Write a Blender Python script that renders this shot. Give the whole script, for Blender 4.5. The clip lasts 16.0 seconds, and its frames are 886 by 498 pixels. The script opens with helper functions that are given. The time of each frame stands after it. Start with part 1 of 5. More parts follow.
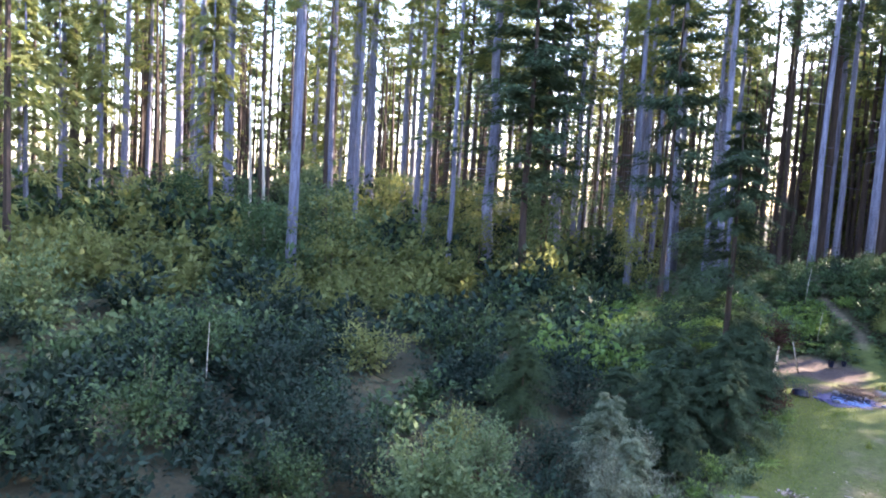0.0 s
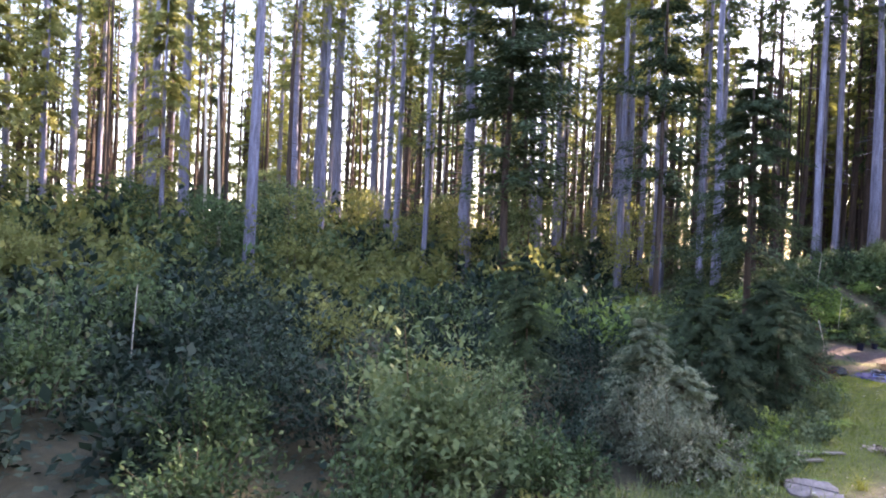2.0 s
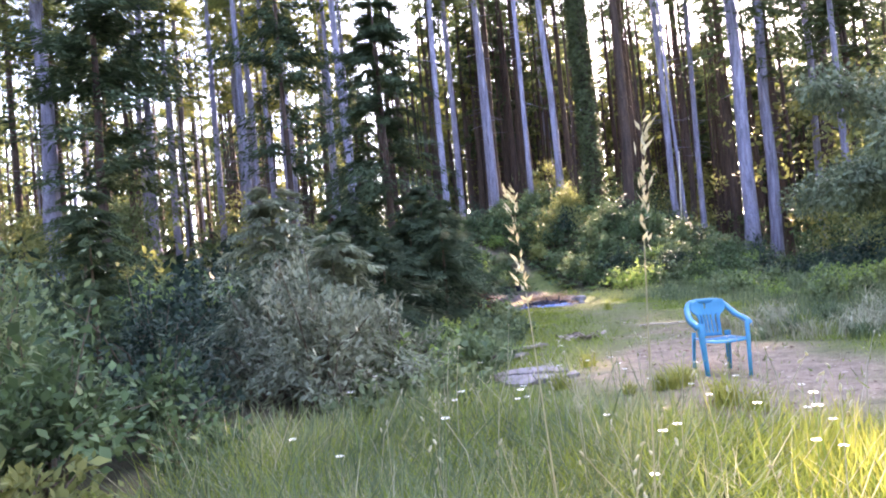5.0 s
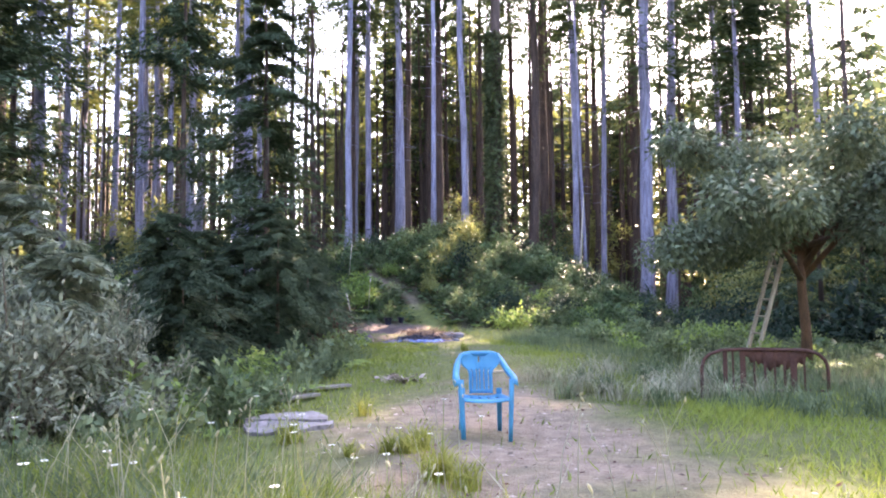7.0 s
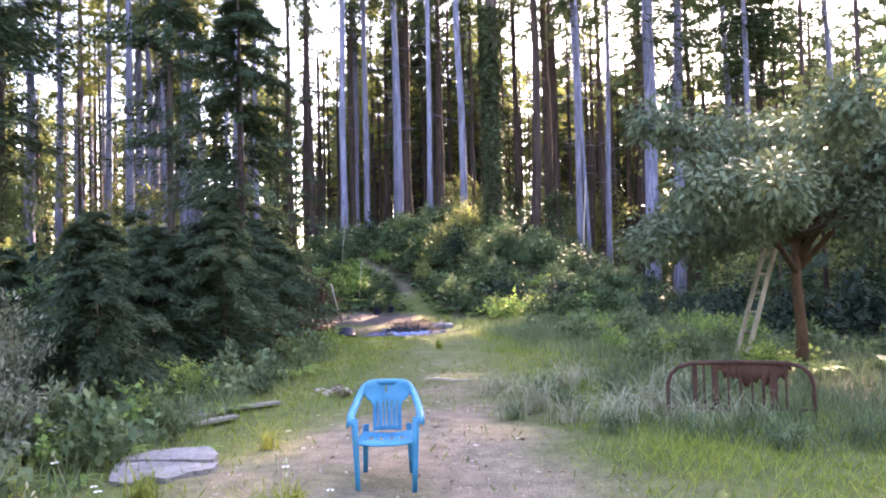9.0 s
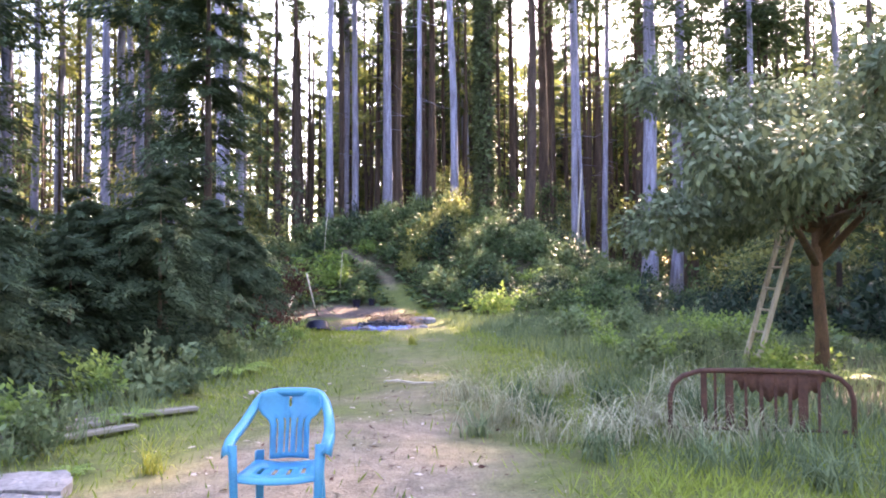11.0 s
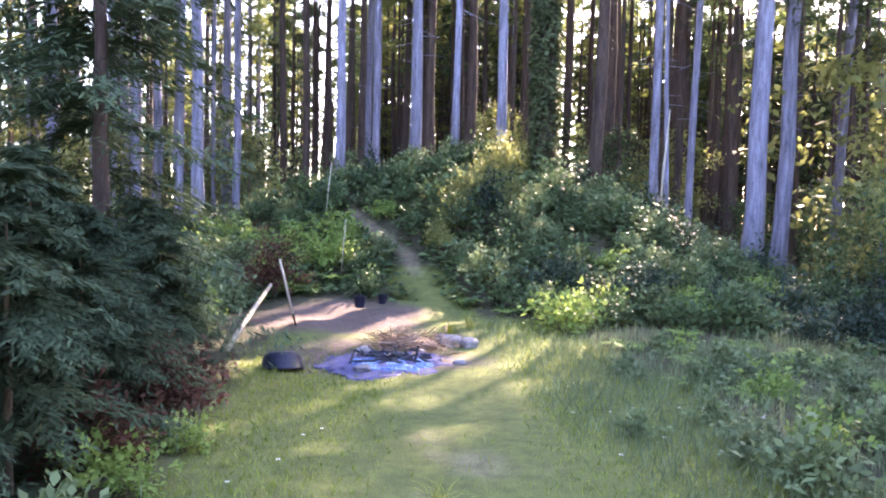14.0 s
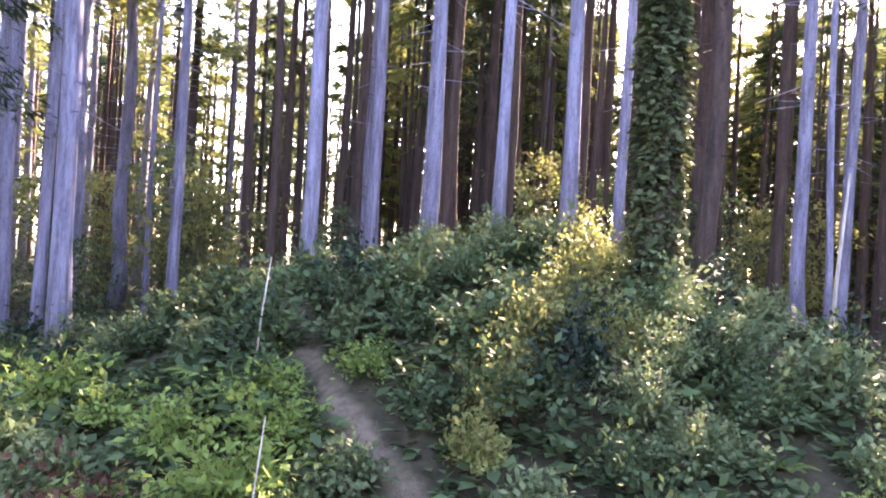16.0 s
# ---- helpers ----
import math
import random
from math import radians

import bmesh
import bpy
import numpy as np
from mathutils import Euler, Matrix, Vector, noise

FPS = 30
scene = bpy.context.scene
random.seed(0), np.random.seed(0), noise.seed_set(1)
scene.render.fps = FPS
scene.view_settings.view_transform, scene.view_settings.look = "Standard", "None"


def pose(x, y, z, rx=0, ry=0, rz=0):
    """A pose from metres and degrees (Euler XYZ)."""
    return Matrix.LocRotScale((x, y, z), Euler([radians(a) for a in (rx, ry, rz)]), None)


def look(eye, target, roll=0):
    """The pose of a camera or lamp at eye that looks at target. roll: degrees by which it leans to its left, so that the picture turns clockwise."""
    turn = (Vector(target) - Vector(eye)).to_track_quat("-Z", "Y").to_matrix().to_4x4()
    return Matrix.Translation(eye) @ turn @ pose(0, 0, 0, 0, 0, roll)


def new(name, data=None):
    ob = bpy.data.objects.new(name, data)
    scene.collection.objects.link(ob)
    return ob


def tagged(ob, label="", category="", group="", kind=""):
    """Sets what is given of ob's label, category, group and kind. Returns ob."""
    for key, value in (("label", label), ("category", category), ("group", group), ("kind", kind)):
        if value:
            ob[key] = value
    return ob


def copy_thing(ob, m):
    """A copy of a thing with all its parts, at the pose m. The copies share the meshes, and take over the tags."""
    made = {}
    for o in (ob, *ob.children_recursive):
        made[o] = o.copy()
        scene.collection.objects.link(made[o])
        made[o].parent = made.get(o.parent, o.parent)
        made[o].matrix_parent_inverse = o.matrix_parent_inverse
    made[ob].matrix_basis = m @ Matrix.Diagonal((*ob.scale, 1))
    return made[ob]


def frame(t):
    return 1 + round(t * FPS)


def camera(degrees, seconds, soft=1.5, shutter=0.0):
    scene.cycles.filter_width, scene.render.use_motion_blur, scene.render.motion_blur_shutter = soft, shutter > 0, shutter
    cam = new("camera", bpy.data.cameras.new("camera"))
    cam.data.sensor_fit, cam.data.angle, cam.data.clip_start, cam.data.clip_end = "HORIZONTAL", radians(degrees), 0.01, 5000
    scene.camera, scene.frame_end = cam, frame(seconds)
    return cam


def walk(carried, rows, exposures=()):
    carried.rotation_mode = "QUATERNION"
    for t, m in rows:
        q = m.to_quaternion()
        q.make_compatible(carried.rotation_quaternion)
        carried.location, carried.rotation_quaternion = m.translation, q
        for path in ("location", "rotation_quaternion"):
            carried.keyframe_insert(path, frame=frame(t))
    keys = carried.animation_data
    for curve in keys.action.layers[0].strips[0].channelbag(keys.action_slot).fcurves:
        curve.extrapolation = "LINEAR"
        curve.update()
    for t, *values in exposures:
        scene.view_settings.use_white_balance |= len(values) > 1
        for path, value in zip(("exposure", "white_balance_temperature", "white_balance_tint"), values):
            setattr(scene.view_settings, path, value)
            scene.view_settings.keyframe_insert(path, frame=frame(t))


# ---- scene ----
cam = camera(63.9, 16.0, soft=2.0)
# seconds, place, tilt, roll, heading
PATH = [
    (0, 2.87, -9.28, 7.45, 84.82, 3.34, 39.85),
    (0.5, 2.52, -8.72, 6.28, 99.13, 11.09, 41.28),
    (1, 1.70, -7.87, 5.38, 95.60, -4.88, 42.16),
    (1.5, 0.88, -7.11, 4.77, 94.72, -4.22, 39.08),
    (2, 0.28, -6.40, 3.77, 89.66, 2.37, 37.63),
    (2.5, -0.36, -5.64, 3.01, 93.15, -2.45, 39.02),
    (3, -1.02, -4.67, 2.86, 93.00, -7.95, 38.13),
    (3.5, -1.51, -3.43, 2.55, 98.44, -4.51, 29.84),
    (4, -1.79, -2.14, 2.04, 97.61, -3.22, 20.96),
    (4.5, -1.73, -1.59, 1.63, 96.08, -4.43, 13.20),
    (5, -1.45, -1.31, 1.23, 92.02, -5.41, 9.49),
    (5.2, -1.36, -1.23, 1.14, 91.34, -5.41, 8.51),
    (7.3, 0.27, -0.11, 1.27, 94.10, -0.31, 3.42),
    (7.5, 0.39, -0.00, 1.33, 93.29, -0.64, 3.43),
    (8, 0.64, 0.26, 1.44, 91.39, -0.65, 4.07),
    (8.5, 0.80, 0.55, 1.50, 91.32, -1.10, 4.87),
    (8.7, 0.85, 0.66, 1.52, 92.01, -1.35, 4.88),
    (10.8, 1.21, 2.23, 1.44, 92.80, -0.74, 5.04),
    (11, 1.19, 2.39, 1.39, 91.95, -0.26, 4.58),
    (11.5, 1.18, 2.74, 1.34, 89.77, 0.15, 3.20),
    (12, 1.24, 3.42, 1.40, 88.03, 0.14, 2.92),
    (12.5, 1.01, 4.63, 1.34, 87.93, -0.16, 3.49),
    (13, 0.92, 5.68, 1.61, 87.57, 0.33, 4.83),
    (13.5, 0.55, 8.04, 1.95, 87.14, 1.02, 6.22),
    (14, 0.16, 10.56, 2.38, 87.34, 1.34, 7.08),
    (14.5, -0.30, 13.51, 2.87, 88.45, 1.43, 7.28),
    (15, -0.80, 16.40, 3.29, 89.58, 1.41, 7.02),
    (15.5, -1.14, 19.04, 3.71, 90.25, 1.16, 7.07),
    (16, -1.78, 21.58, 4.24, 90.67, 3.26, 8.00),
]


def cam_pose(x, y, z, tilt, roll, heading):
    """A pose that looks along heading with that tilt, then leans by roll about its own axis."""
    return pose(x, y, z, tilt, 0, heading) @ pose(0, 0, 0, 0, 0, roll)


walk(cam, [(row[0], cam_pose(*row[1:])) for row in PATH], exposures=[(0.0, 3.3, 6600, 22), (0.5, 3.2, 6500, 18), (1.0, 3.15, 6700, 23), (2.0, 3.2, 7600, 30), (3.0, 3.28, 7500, 32), (4.0, 3.35, 6900, 29), (5.0, 3.75, 7400, 32), (8.0, 3.62, 7500, 31), (11.5, 3.85, 7700, 32), (12.5, 3.85, 7600, 31), (13.5, 3.8, 6950, 31), (14.5, 4.0, 7250, 36), (16.0, 4.05, 7600, 40)])

# ---- light: the sun stands over the firs of the knoll, and the sky ----
SUN_TO = Vector((0.3006, 0.783, 0.545)).normalized()
world = bpy.data.worlds.new("sky")
scene.world = world
world.use_nodes = True
wn = world.node_tree
sky = wn.nodes.new("ShaderNodeTexSky")
sky.sky_type = "NISHITA"
sky.sun_disc = False
sky.sun_elevation = math.asin(SUN_TO.z)
sky.sun_rotation = math.atan2(SUN_TO.x, SUN_TO.y)
wn.links.new(sky.outputs[0], wn.nodes["Background"].inputs[0])
wn.nodes["Background"].inputs[1].default_value = 0.15
sun = new("sun", bpy.data.lights.new("sun", "SUN"))
sun.data.energy, sun.data.angle, sun.data.color = 3.8, radians(0.6), (1.0, 0.88, 0.68)
sun.matrix_world = look((0, 0, 40), Vector((0, 0, 40)) - SUN_TO)



# ---- materials ----
def nodes_of(name):
    m = bpy.data.materials.new(name)
    m.use_nodes = True
    nt = m.node_tree
    return m, nt, nt.nodes["Principled BSDF"]


def ramp(nt, stops):
    r = nt.nodes.new("ShaderNodeValToRGB")
    while len(r.color_ramp.elements) < len(stops):
        r.color_ramp.elements.new(0.5)
    for e, (p, c) in zip(r.color_ramp.elements, stops):
        e.position, e.color = p, (*c, 1)
    return r


def noise_tex(nt, scale, detail=4, stretch=None):
    n = nt.nodes.new("ShaderNodeTexNoise")
    n.inputs["Scale"].default_value, n.inputs["Detail"].default_value = scale, detail
    co = nt.nodes.new("ShaderNodeTexCoord")
    if stretch:
        mp = nt.nodes.new("ShaderNodeMapping")
        mp.inputs["Scale"].default_value = stretch
        nt.links.new(co.outputs["Object"], mp.inputs[0])
        nt.links.new(mp.outputs[0], n.inputs["Vector"])
    else:
        nt.links.new(co.outputs["Object"], n.inputs["Vector"])
    return n


def surface(name, dark, light, scale=4.0, rough=0.8, bump=0.3, fine=30.0, stretch=None, metal=0.0):
    """A rough stuff whose colour wanders between two tones, with a fine relief."""
    m, nt, b = nodes_of(name)
    n1, n2 = noise_tex(nt, scale, 5, stretch), noise_tex(nt, fine, 6, stretch)
    mixed = nt.nodes.new("ShaderNodeMath")
    mixed.operation = "MULTIPLY_ADD"
    mixed.inputs[1].default_value = 0.45
    nt.links.new(n2.outputs[0], mixed.inputs[0])
    half = nt.nodes.new("ShaderNodeMath")
    half.operation = "MULTIPLY"
    half.inputs[1].default_value = 0.6
    nt.links.new(n1.outputs[0], half.inputs[0])
    nt.links.new(half.outputs[0], mixed.inputs[2])
    r = ramp(nt, [(0.36, dark), (0.66, light)])
    nt.links.new(mixed.outputs[0], r.inputs[0])
    nt.links.new(r.outputs[0], b.inputs["Base Color"])
    b.inputs["Roughness"].default_value, b.inputs["Metallic"].default_value = rough, metal
    bp = nt.nodes.new("ShaderNodeBump")
    bp.inputs["Strength"].default_value, bp.inputs["Distance"].default_value = bump, 0.03
    nt.links.new(n2.outputs[0], bp.inputs["Height"])
    nt.links.new(bp.outputs[0], b.inputs["Normal"])
    return m


def leaf_stuff(name, dark, light, seep=0.35, rough=0.65, tone=0.5):
    """Leaves: each island takes its own tone, and some light comes through."""
    m, nt, b = nodes_of(name)
    g = nt.nodes.new("ShaderNodeNewGeometry")
    info = nt.nodes.new("ShaderNodeObjectInfo")
    big = noise_tex(nt, tone, 3)
    add = nt.nodes.new("ShaderNodeMath")
    add.operation = "MULTIPLY_ADD"
    add.inputs[1].default_value = 0.45
    nt.links.new(g.outputs["Random Per Island"], add.inputs[0])
    sub = nt.nodes.new("ShaderNodeMath")
    sub.operation = "MULTIPLY_ADD"
    sub.inputs[1].default_value = 0.22
    nt.links.new(info.outputs["Random"], sub.inputs[0])
    half = nt.nodes.new("ShaderNodeMath")
    half.operation = "MULTIPLY"
    half.inputs[1].default_value = 0.4
    nt.links.new(big.outputs[0], half.inputs[0])
    nt.links.new(half.outputs[0], sub.inputs[2])
    nt.links.new(sub.outputs[0], add.inputs[2])
    r = ramp(nt, [(0.15, dark), (0.85, light)])
    nt.links.new(add.outputs[0], r.inputs[0])
    nt.links.new(r.outputs[0], b.inputs["Base Color"])
    b.inputs["Roughness"].default_value = rough
    b.inputs["Specular IOR Level"].default_value = 0.1
    tr = nt.nodes.new("ShaderNodeBsdfTranslucent")
    hue = nt.nodes.new("ShaderNodeHueSaturation")
    hue.inputs["Value"].default_value, hue.inputs["Hue"].default_value = 1.35, 0.485
    nt.links.new(r.outputs[0], hue.inputs["Color"])
    nt.links.new(hue.outputs[0], tr.inputs[0])
    mix = nt.nodes.new("ShaderNodeMixShader")
    mix.inputs[0].default_value = seep
    nt.links.new(b.outputs[0], mix.inputs[1])
    nt.links.new(tr.outputs[0], mix.inputs[2])
    nt.links.new(mix.outputs[0], nt.nodes["Material Output"].inputs[0])
    return m


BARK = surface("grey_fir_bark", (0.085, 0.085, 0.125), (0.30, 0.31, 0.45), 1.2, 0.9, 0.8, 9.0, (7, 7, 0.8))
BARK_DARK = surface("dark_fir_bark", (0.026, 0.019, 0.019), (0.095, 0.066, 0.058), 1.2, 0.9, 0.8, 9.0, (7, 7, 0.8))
BARK_FRUIT = surface("fruit_tree_bark", (0.05, 0.03, 0.02), (0.15, 0.085, 0.05), 3, 0.9, 0.6, 25, (3, 3, 1))
STEM = surface("brown_stem", (0.06, 0.045, 0.035), (0.18, 0.14, 0.10), 5, 0.9, 0.3, 40)
PALE_STEM = surface("bleached_stick", (0.30, 0.27, 0.23), (0.62, 0.58, 0.52), 4, 0.85, 0.4, 30, (6, 6, 1))
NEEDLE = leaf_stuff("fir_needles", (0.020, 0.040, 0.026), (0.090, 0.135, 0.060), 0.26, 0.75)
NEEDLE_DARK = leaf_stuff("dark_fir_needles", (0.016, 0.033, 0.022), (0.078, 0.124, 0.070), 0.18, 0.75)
# Warm needles: fir foliage with sunlight put into its colour.
NEEDLE_WARM_LIT = leaf_stuff("sunlit_warm_needles", (0.068, 0.101, 0.034), (0.230, 0.257, 0.085), 0.42, 0.75)
LEAF = leaf_stuff("shrub_leaves", (0.012, 0.030, 0.019), (0.106, 0.176, 0.079), 0.22, 0.5, 0.8)
# In the thicket these dark leaves also carry painted shade.
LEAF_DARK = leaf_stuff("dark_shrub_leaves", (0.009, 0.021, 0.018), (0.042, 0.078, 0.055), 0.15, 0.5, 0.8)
LEAF_LIGHT = leaf_stuff("light_shrub_leaves", (0.047, 0.086, 0.044), (0.190, 0.260, 0.128), 0.26, 0.5, 0.8)
LEAF_GREY = leaf_stuff("grey_green_leaves", (0.060, 0.080, 0.056), (0.330, 0.365, 0.265), 0.22, 0.55, 1.2)
# Sunlight is put into this yellow-green; it colours shrubs and saplings meant as lit.
LEAF_YELLOW_LIT = leaf_stuff("yellow_lit_leaves", (0.09, 0.115, 0.04), (0.29, 0.32, 0.125), 0.4, 0.45, 1.2)
LEAF_RED = leaf_stuff("dead_red_leaves", (0.045, 0.022, 0.018), (0.150, 0.072, 0.054), 0.3, 0.7, 1.2)
LEAF_FRUIT = leaf_stuff("fruit_tree_leaves", (0.030, 0.056, 0.038), (0.175, 0.225, 0.140), 0.16, 0.5, 0.9)
NEEDLE_SOFT = leaf_stuff("grey_green_needles", (0.060, 0.088, 0.060), (0.300, 0.350, 0.235), 0.25, 0.65, 1.2)
# Pale needles: a brighter copy, sunlight painted into the colour.
NEEDLE_PALE_LIT = leaf_stuff("sunlit_pale_needles", (0.12, 0.15, 0.055), (0.40, 0.42, 0.17), 0.45, 0.7)
LEAF_IVY = leaf_stuff("ivy_leaves", (0.030, 0.050, 0.030), (0.135, 0.175, 0.085), 0.2, 0.55, 1.5)
FERN = leaf_stuff("fern_fronds", (0.075, 0.150, 0.042), (0.260, 0.380, 0.110), 0.4, 0.5, 1.0)
GRASS = leaf_stuff("green_grass", (0.055, 0.105, 0.020), (0.290, 0.370, 0.085), 0.3, 0.65, 0.6)
GRASS_TALL = leaf_stuff("tall_grass", (0.030, 0.062, 0.034), (0.215, 0.280, 0.155), 0.3, 0.65, 0.9)
# Yellow grass has flecks of sun put into its colour; daisy discs share it.
GRASS_YELLOW = leaf_stuff("yellow_grass", (0.12, 0.16, 0.03), (0.34, 0.36, 0.09), 0.4, 0.6, 1.5)
STRAW = leaf_stuff("dry_grass", (0.22, 0.21, 0.13), (0.46, 0.46, 0.34), 0.25, 0.7, 1.2)
PETAL = surface("white_petals", (0.7, 0.7, 0.66), (0.85, 0.85, 0.82), 6, 0.6, 0.0)
PLASTIC = surface("blue_plastic", (0.006, 0.20, 0.40), (0.012, 0.27, 0.49), 5, 0.38, 0.03, 60)
RUST = surface("rusted_iron", (0.045, 0.020, 0.018), (0.115, 0.052, 0.042), 7, 0.8, 0.3, 50, metal=0.2)
LADDER_WOOD = surface("weathered_wood", (0.20, 0.17, 0.13), (0.46, 0.41, 0.33), 4, 0.85, 0.4, 40, (1, 1, 0.1))
BOARD = surface("grey_old_board", (0.10, 0.09, 0.075), (0.27, 0.25, 0.22), 4, 0.9, 0.5, 40, (0.1, 1, 1))
STONE = surface("pale_concrete", (0.12, 0.11, 0.115), (0.31, 0.285, 0.285), 3, 0.9, 0.6, 26)
CHIP = surface("pale_bark_chips", (0.24, 0.19, 0.165), (0.56, 0.47, 0.41), 8, 0.85, 0.3, 30)
ASH = surface("blue_grey_ash", (0.030, 0.030, 0.078), (0.105, 0.105, 0.245), 5, 0.95, 0.6, 30)
ASH_PALE = surface("pale_ash", (0.012, 0.045, 0.20), (0.26, 0.40, 0.72), 7, 0.95, 0.5, 30)
CHAR = surface("charred_wood", (0.008, 0.009, 0.014), (0.05, 0.055, 0.08), 6, 0.85, 0.6, 30)
ROCK = surface("grey_rock", (0.09, 0.09, 0.11), (0.25, 0.25, 0.29), 3, 0.9, 0.6, 20)
SOIL = surface("loose_brown_soil", (0.075, 0.048, 0.042), (0.21, 0.145, 0.12), 3, 0.95, 0.9, 18)
BLACK_PLASTIC = surface("black_plastic", (0.006, 0.007, 0.016), (0.018, 0.022, 0.048), 3, 0.35, 0.1, 30)
BLACK_PLASTIC.node_tree.nodes["Principled BSDF"].inputs["Specular IOR Level"].default_value = 0.2
IRON = surface("dark_blade_steel", (0.02, 0.018, 0.018), (0.07, 0.06, 0.055), 6, 0.55, 0.2, 40, metal=0.7)


def ground_stuff():
    """Grass soil, trodden pale earth on the way, leaf mould under the trees."""
    m, nt, b = nodes_of("forest_ground")
    at = nt.nodes.new("ShaderNodeAttribute")
    at.attribute_name = "kind_of_ground"
    sep = nt.nodes.new("ShaderNodeSeparateColor")
    nt.links.new(at.outputs["Color"], sep.inputs[0])
    n1, n2, n3 = noise_tex(nt, 0.9, 5), noise_tex(nt, 6, 6), noise_tex(nt, 45, 5)
    grass = ramp(nt, [(0.35, (0.052, 0.070, 0.018)), (0.65, (0.135, 0.160, 0.038))])
    dirt = ramp(nt, [(0.35, (0.135, 0.098, 0.070)), (0.65, (0.33, 0.262, 0.192))])
    mould = ramp(nt, [(0.35, (0.020, 0.022, 0.012)), (0.65, (0.070, 0.064, 0.032))])
    soil = ramp(nt, [(0.35, (0.052, 0.035, 0.033)), (0.65, (0.145, 0.102, 0.094))])
    blend = nt.nodes.new("ShaderNodeMix")
    blend.inputs["Factor"].default_value = 0.5
    nt.links.new(n2.outputs[0], blend.inputs["A"])
    nt.links.new(n3.outputs[0], blend.inputs["B"])
    for r in (grass, dirt, mould, soil):
        nt.links.new(blend.outputs["Result"], r.inputs[0])

    def edge(channel):
        a = nt.nodes.new("ShaderNodeMath")
        a.operation = "MULTIPLY_ADD"
        a.inputs[1].default_value = 0.9
        nt.links.new(n1.outputs[0], a.inputs[0])
        nt.links.new(sep.outputs[channel], a.inputs[2])
        r = nt.nodes.new("ShaderNodeMapRange")
        r.inputs["From Min"].default_value, r.inputs["From Max"].default_value = 0.75, 1.15
        nt.links.new(a.outputs[0], r.inputs["Value"])
        return r.outputs[0]

    mixes = []
    last = mould.outputs[0]
    for channel, r in (("Green", grass), ("Red", dirt), ("Blue", soil)):
        mx = nt.nodes.new("ShaderNodeMix")
        mx.data_type = "RGBA"
        nt.links.new(edge(channel), mx.inputs["Factor"])
        nt.links.new(last, mx.inputs["A"])
        nt.links.new(r.outputs[0], mx.inputs["B"])
        last = mx.outputs["Result"]
        mixes.append(mx)
    nt.links.new(last, b.inputs["Base Color"])
    b.inputs["Roughness"].default_value = 0.95
    bp = nt.nodes.new("ShaderNodeBump")
    bp.inputs["Strength"].default_value, bp.inputs["Distance"].default_value = 0.7, 0.04
    nt.links.new(n3.outputs[0], bp.inputs["Height"])
    nt.links.new(bp.outputs[0], b.inputs["Normal"])
    return m


GROUND = ground_stuff()


# ---- mesh helpers ----
def mesh_of(name, verts, faces, material, smooth=False):
    me = bpy.data.meshes.new(name)
    me.from_pydata([tuple(v) for v in verts], [], [tuple(f) for f in faces])
    me.materials.append(material)
    if smooth:
        me.polygons.foreach_set("use_smooth", [True] * len(me.polygons))
    return me


def quads_mesh(name, verts, material):
    """A mesh of loose quads from an array (n, 4, 3)."""
    n = len(verts)
    me = bpy.data.meshes.new(name)
    me.vertices.add(4 * n)
    me.vertices.foreach_set("co", np.ascontiguousarray(verts, dtype=np.float32).ravel())
    me.loops.add(4 * n)
    me.loops.foreach_set("vertex_index", np.arange(4 * n, dtype=np.int32))
    me.polygons.add(n)
    me.polygons.foreach_set("loop_start", np.arange(0, 4 * n, 4, dtype=np.int32))
    me.update(calc_edges=True)
    me.validate()
    me.materials.append(material)
    return me


def under(ob, parent):
    ob.parent = parent
    return ob


def part(name, bm, material, parent, label=""):
    """Links a bmesh as one mesh object under a thing or a part."""
    me = bpy.data.meshes.new(name)
    bm.to_mesh(me)
    bm.free()
    me.materials.append(material)
    ob = new(name, me)
    if parent:
        ob.parent = parent
    if label:
        ob["label"] = label
    return ob


def sheet(name, me, parent, label=""):
    ob = new(name, me)
    ob.parent = parent
    if label:
        ob["label"] = label
    return ob


def root(name, m, label, category, group="", kind=""):
    e = new(name)
    e.empty_display_size = 0.2
    e.matrix_world = m
    return tagged(e, label, category, group, kind)


def tube(points, radii, sides=8, closed=True):
    """Verts and faces of a bent tapered tube."""
    pts = [Vector(p) for p in points]
    verts, faces = [], []
    side = None
    for i, p in enumerate(pts):
        along = (pts[min(i + 1, len(pts) - 1)] - pts[max(i - 1, 0)]).normalized()
        if side is None:
            side = along.orthogonal().normalized()
        side = (side - along * side.dot(along)).normalized()
        other = along.cross(side)
        for k in range(sides):
            a = 2 * math.pi * k / sides
            verts.append(p + (side * math.cos(a) + other * math.sin(a)) * radii[i])
    for i in range(len(pts) - 1):
        for k in range(sides):
            j = (k + 1) % sides
            faces.append((i * sides + k, i * sides + j, (i + 1) * sides + j, (i + 1) * sides + k))
    if closed:
        faces.append(tuple(range(sides))[::-1])
        faces.append(tuple((len(pts) - 1) * sides + k for k in range(sides)))
    return verts, faces


def joined(pieces):
    verts, faces = [], []
    for v, f in pieces:
        o = len(verts)
        verts += list(v)
        faces += [tuple(i + o for i in q) for q in f]
    return verts, faces


def box(bm, size, m, bevel=0.0):
    got = bmesh.ops.create_cube(bm, size=1.0, matrix=m @ Matrix.Diagonal((*size, 1)))
    if bevel:
        edges = list({e for v in got["verts"] for e in v.link_edges})
        bmesh.ops.bevel(bm, geom=edges, offset=bevel, segments=2, affect="EDGES")


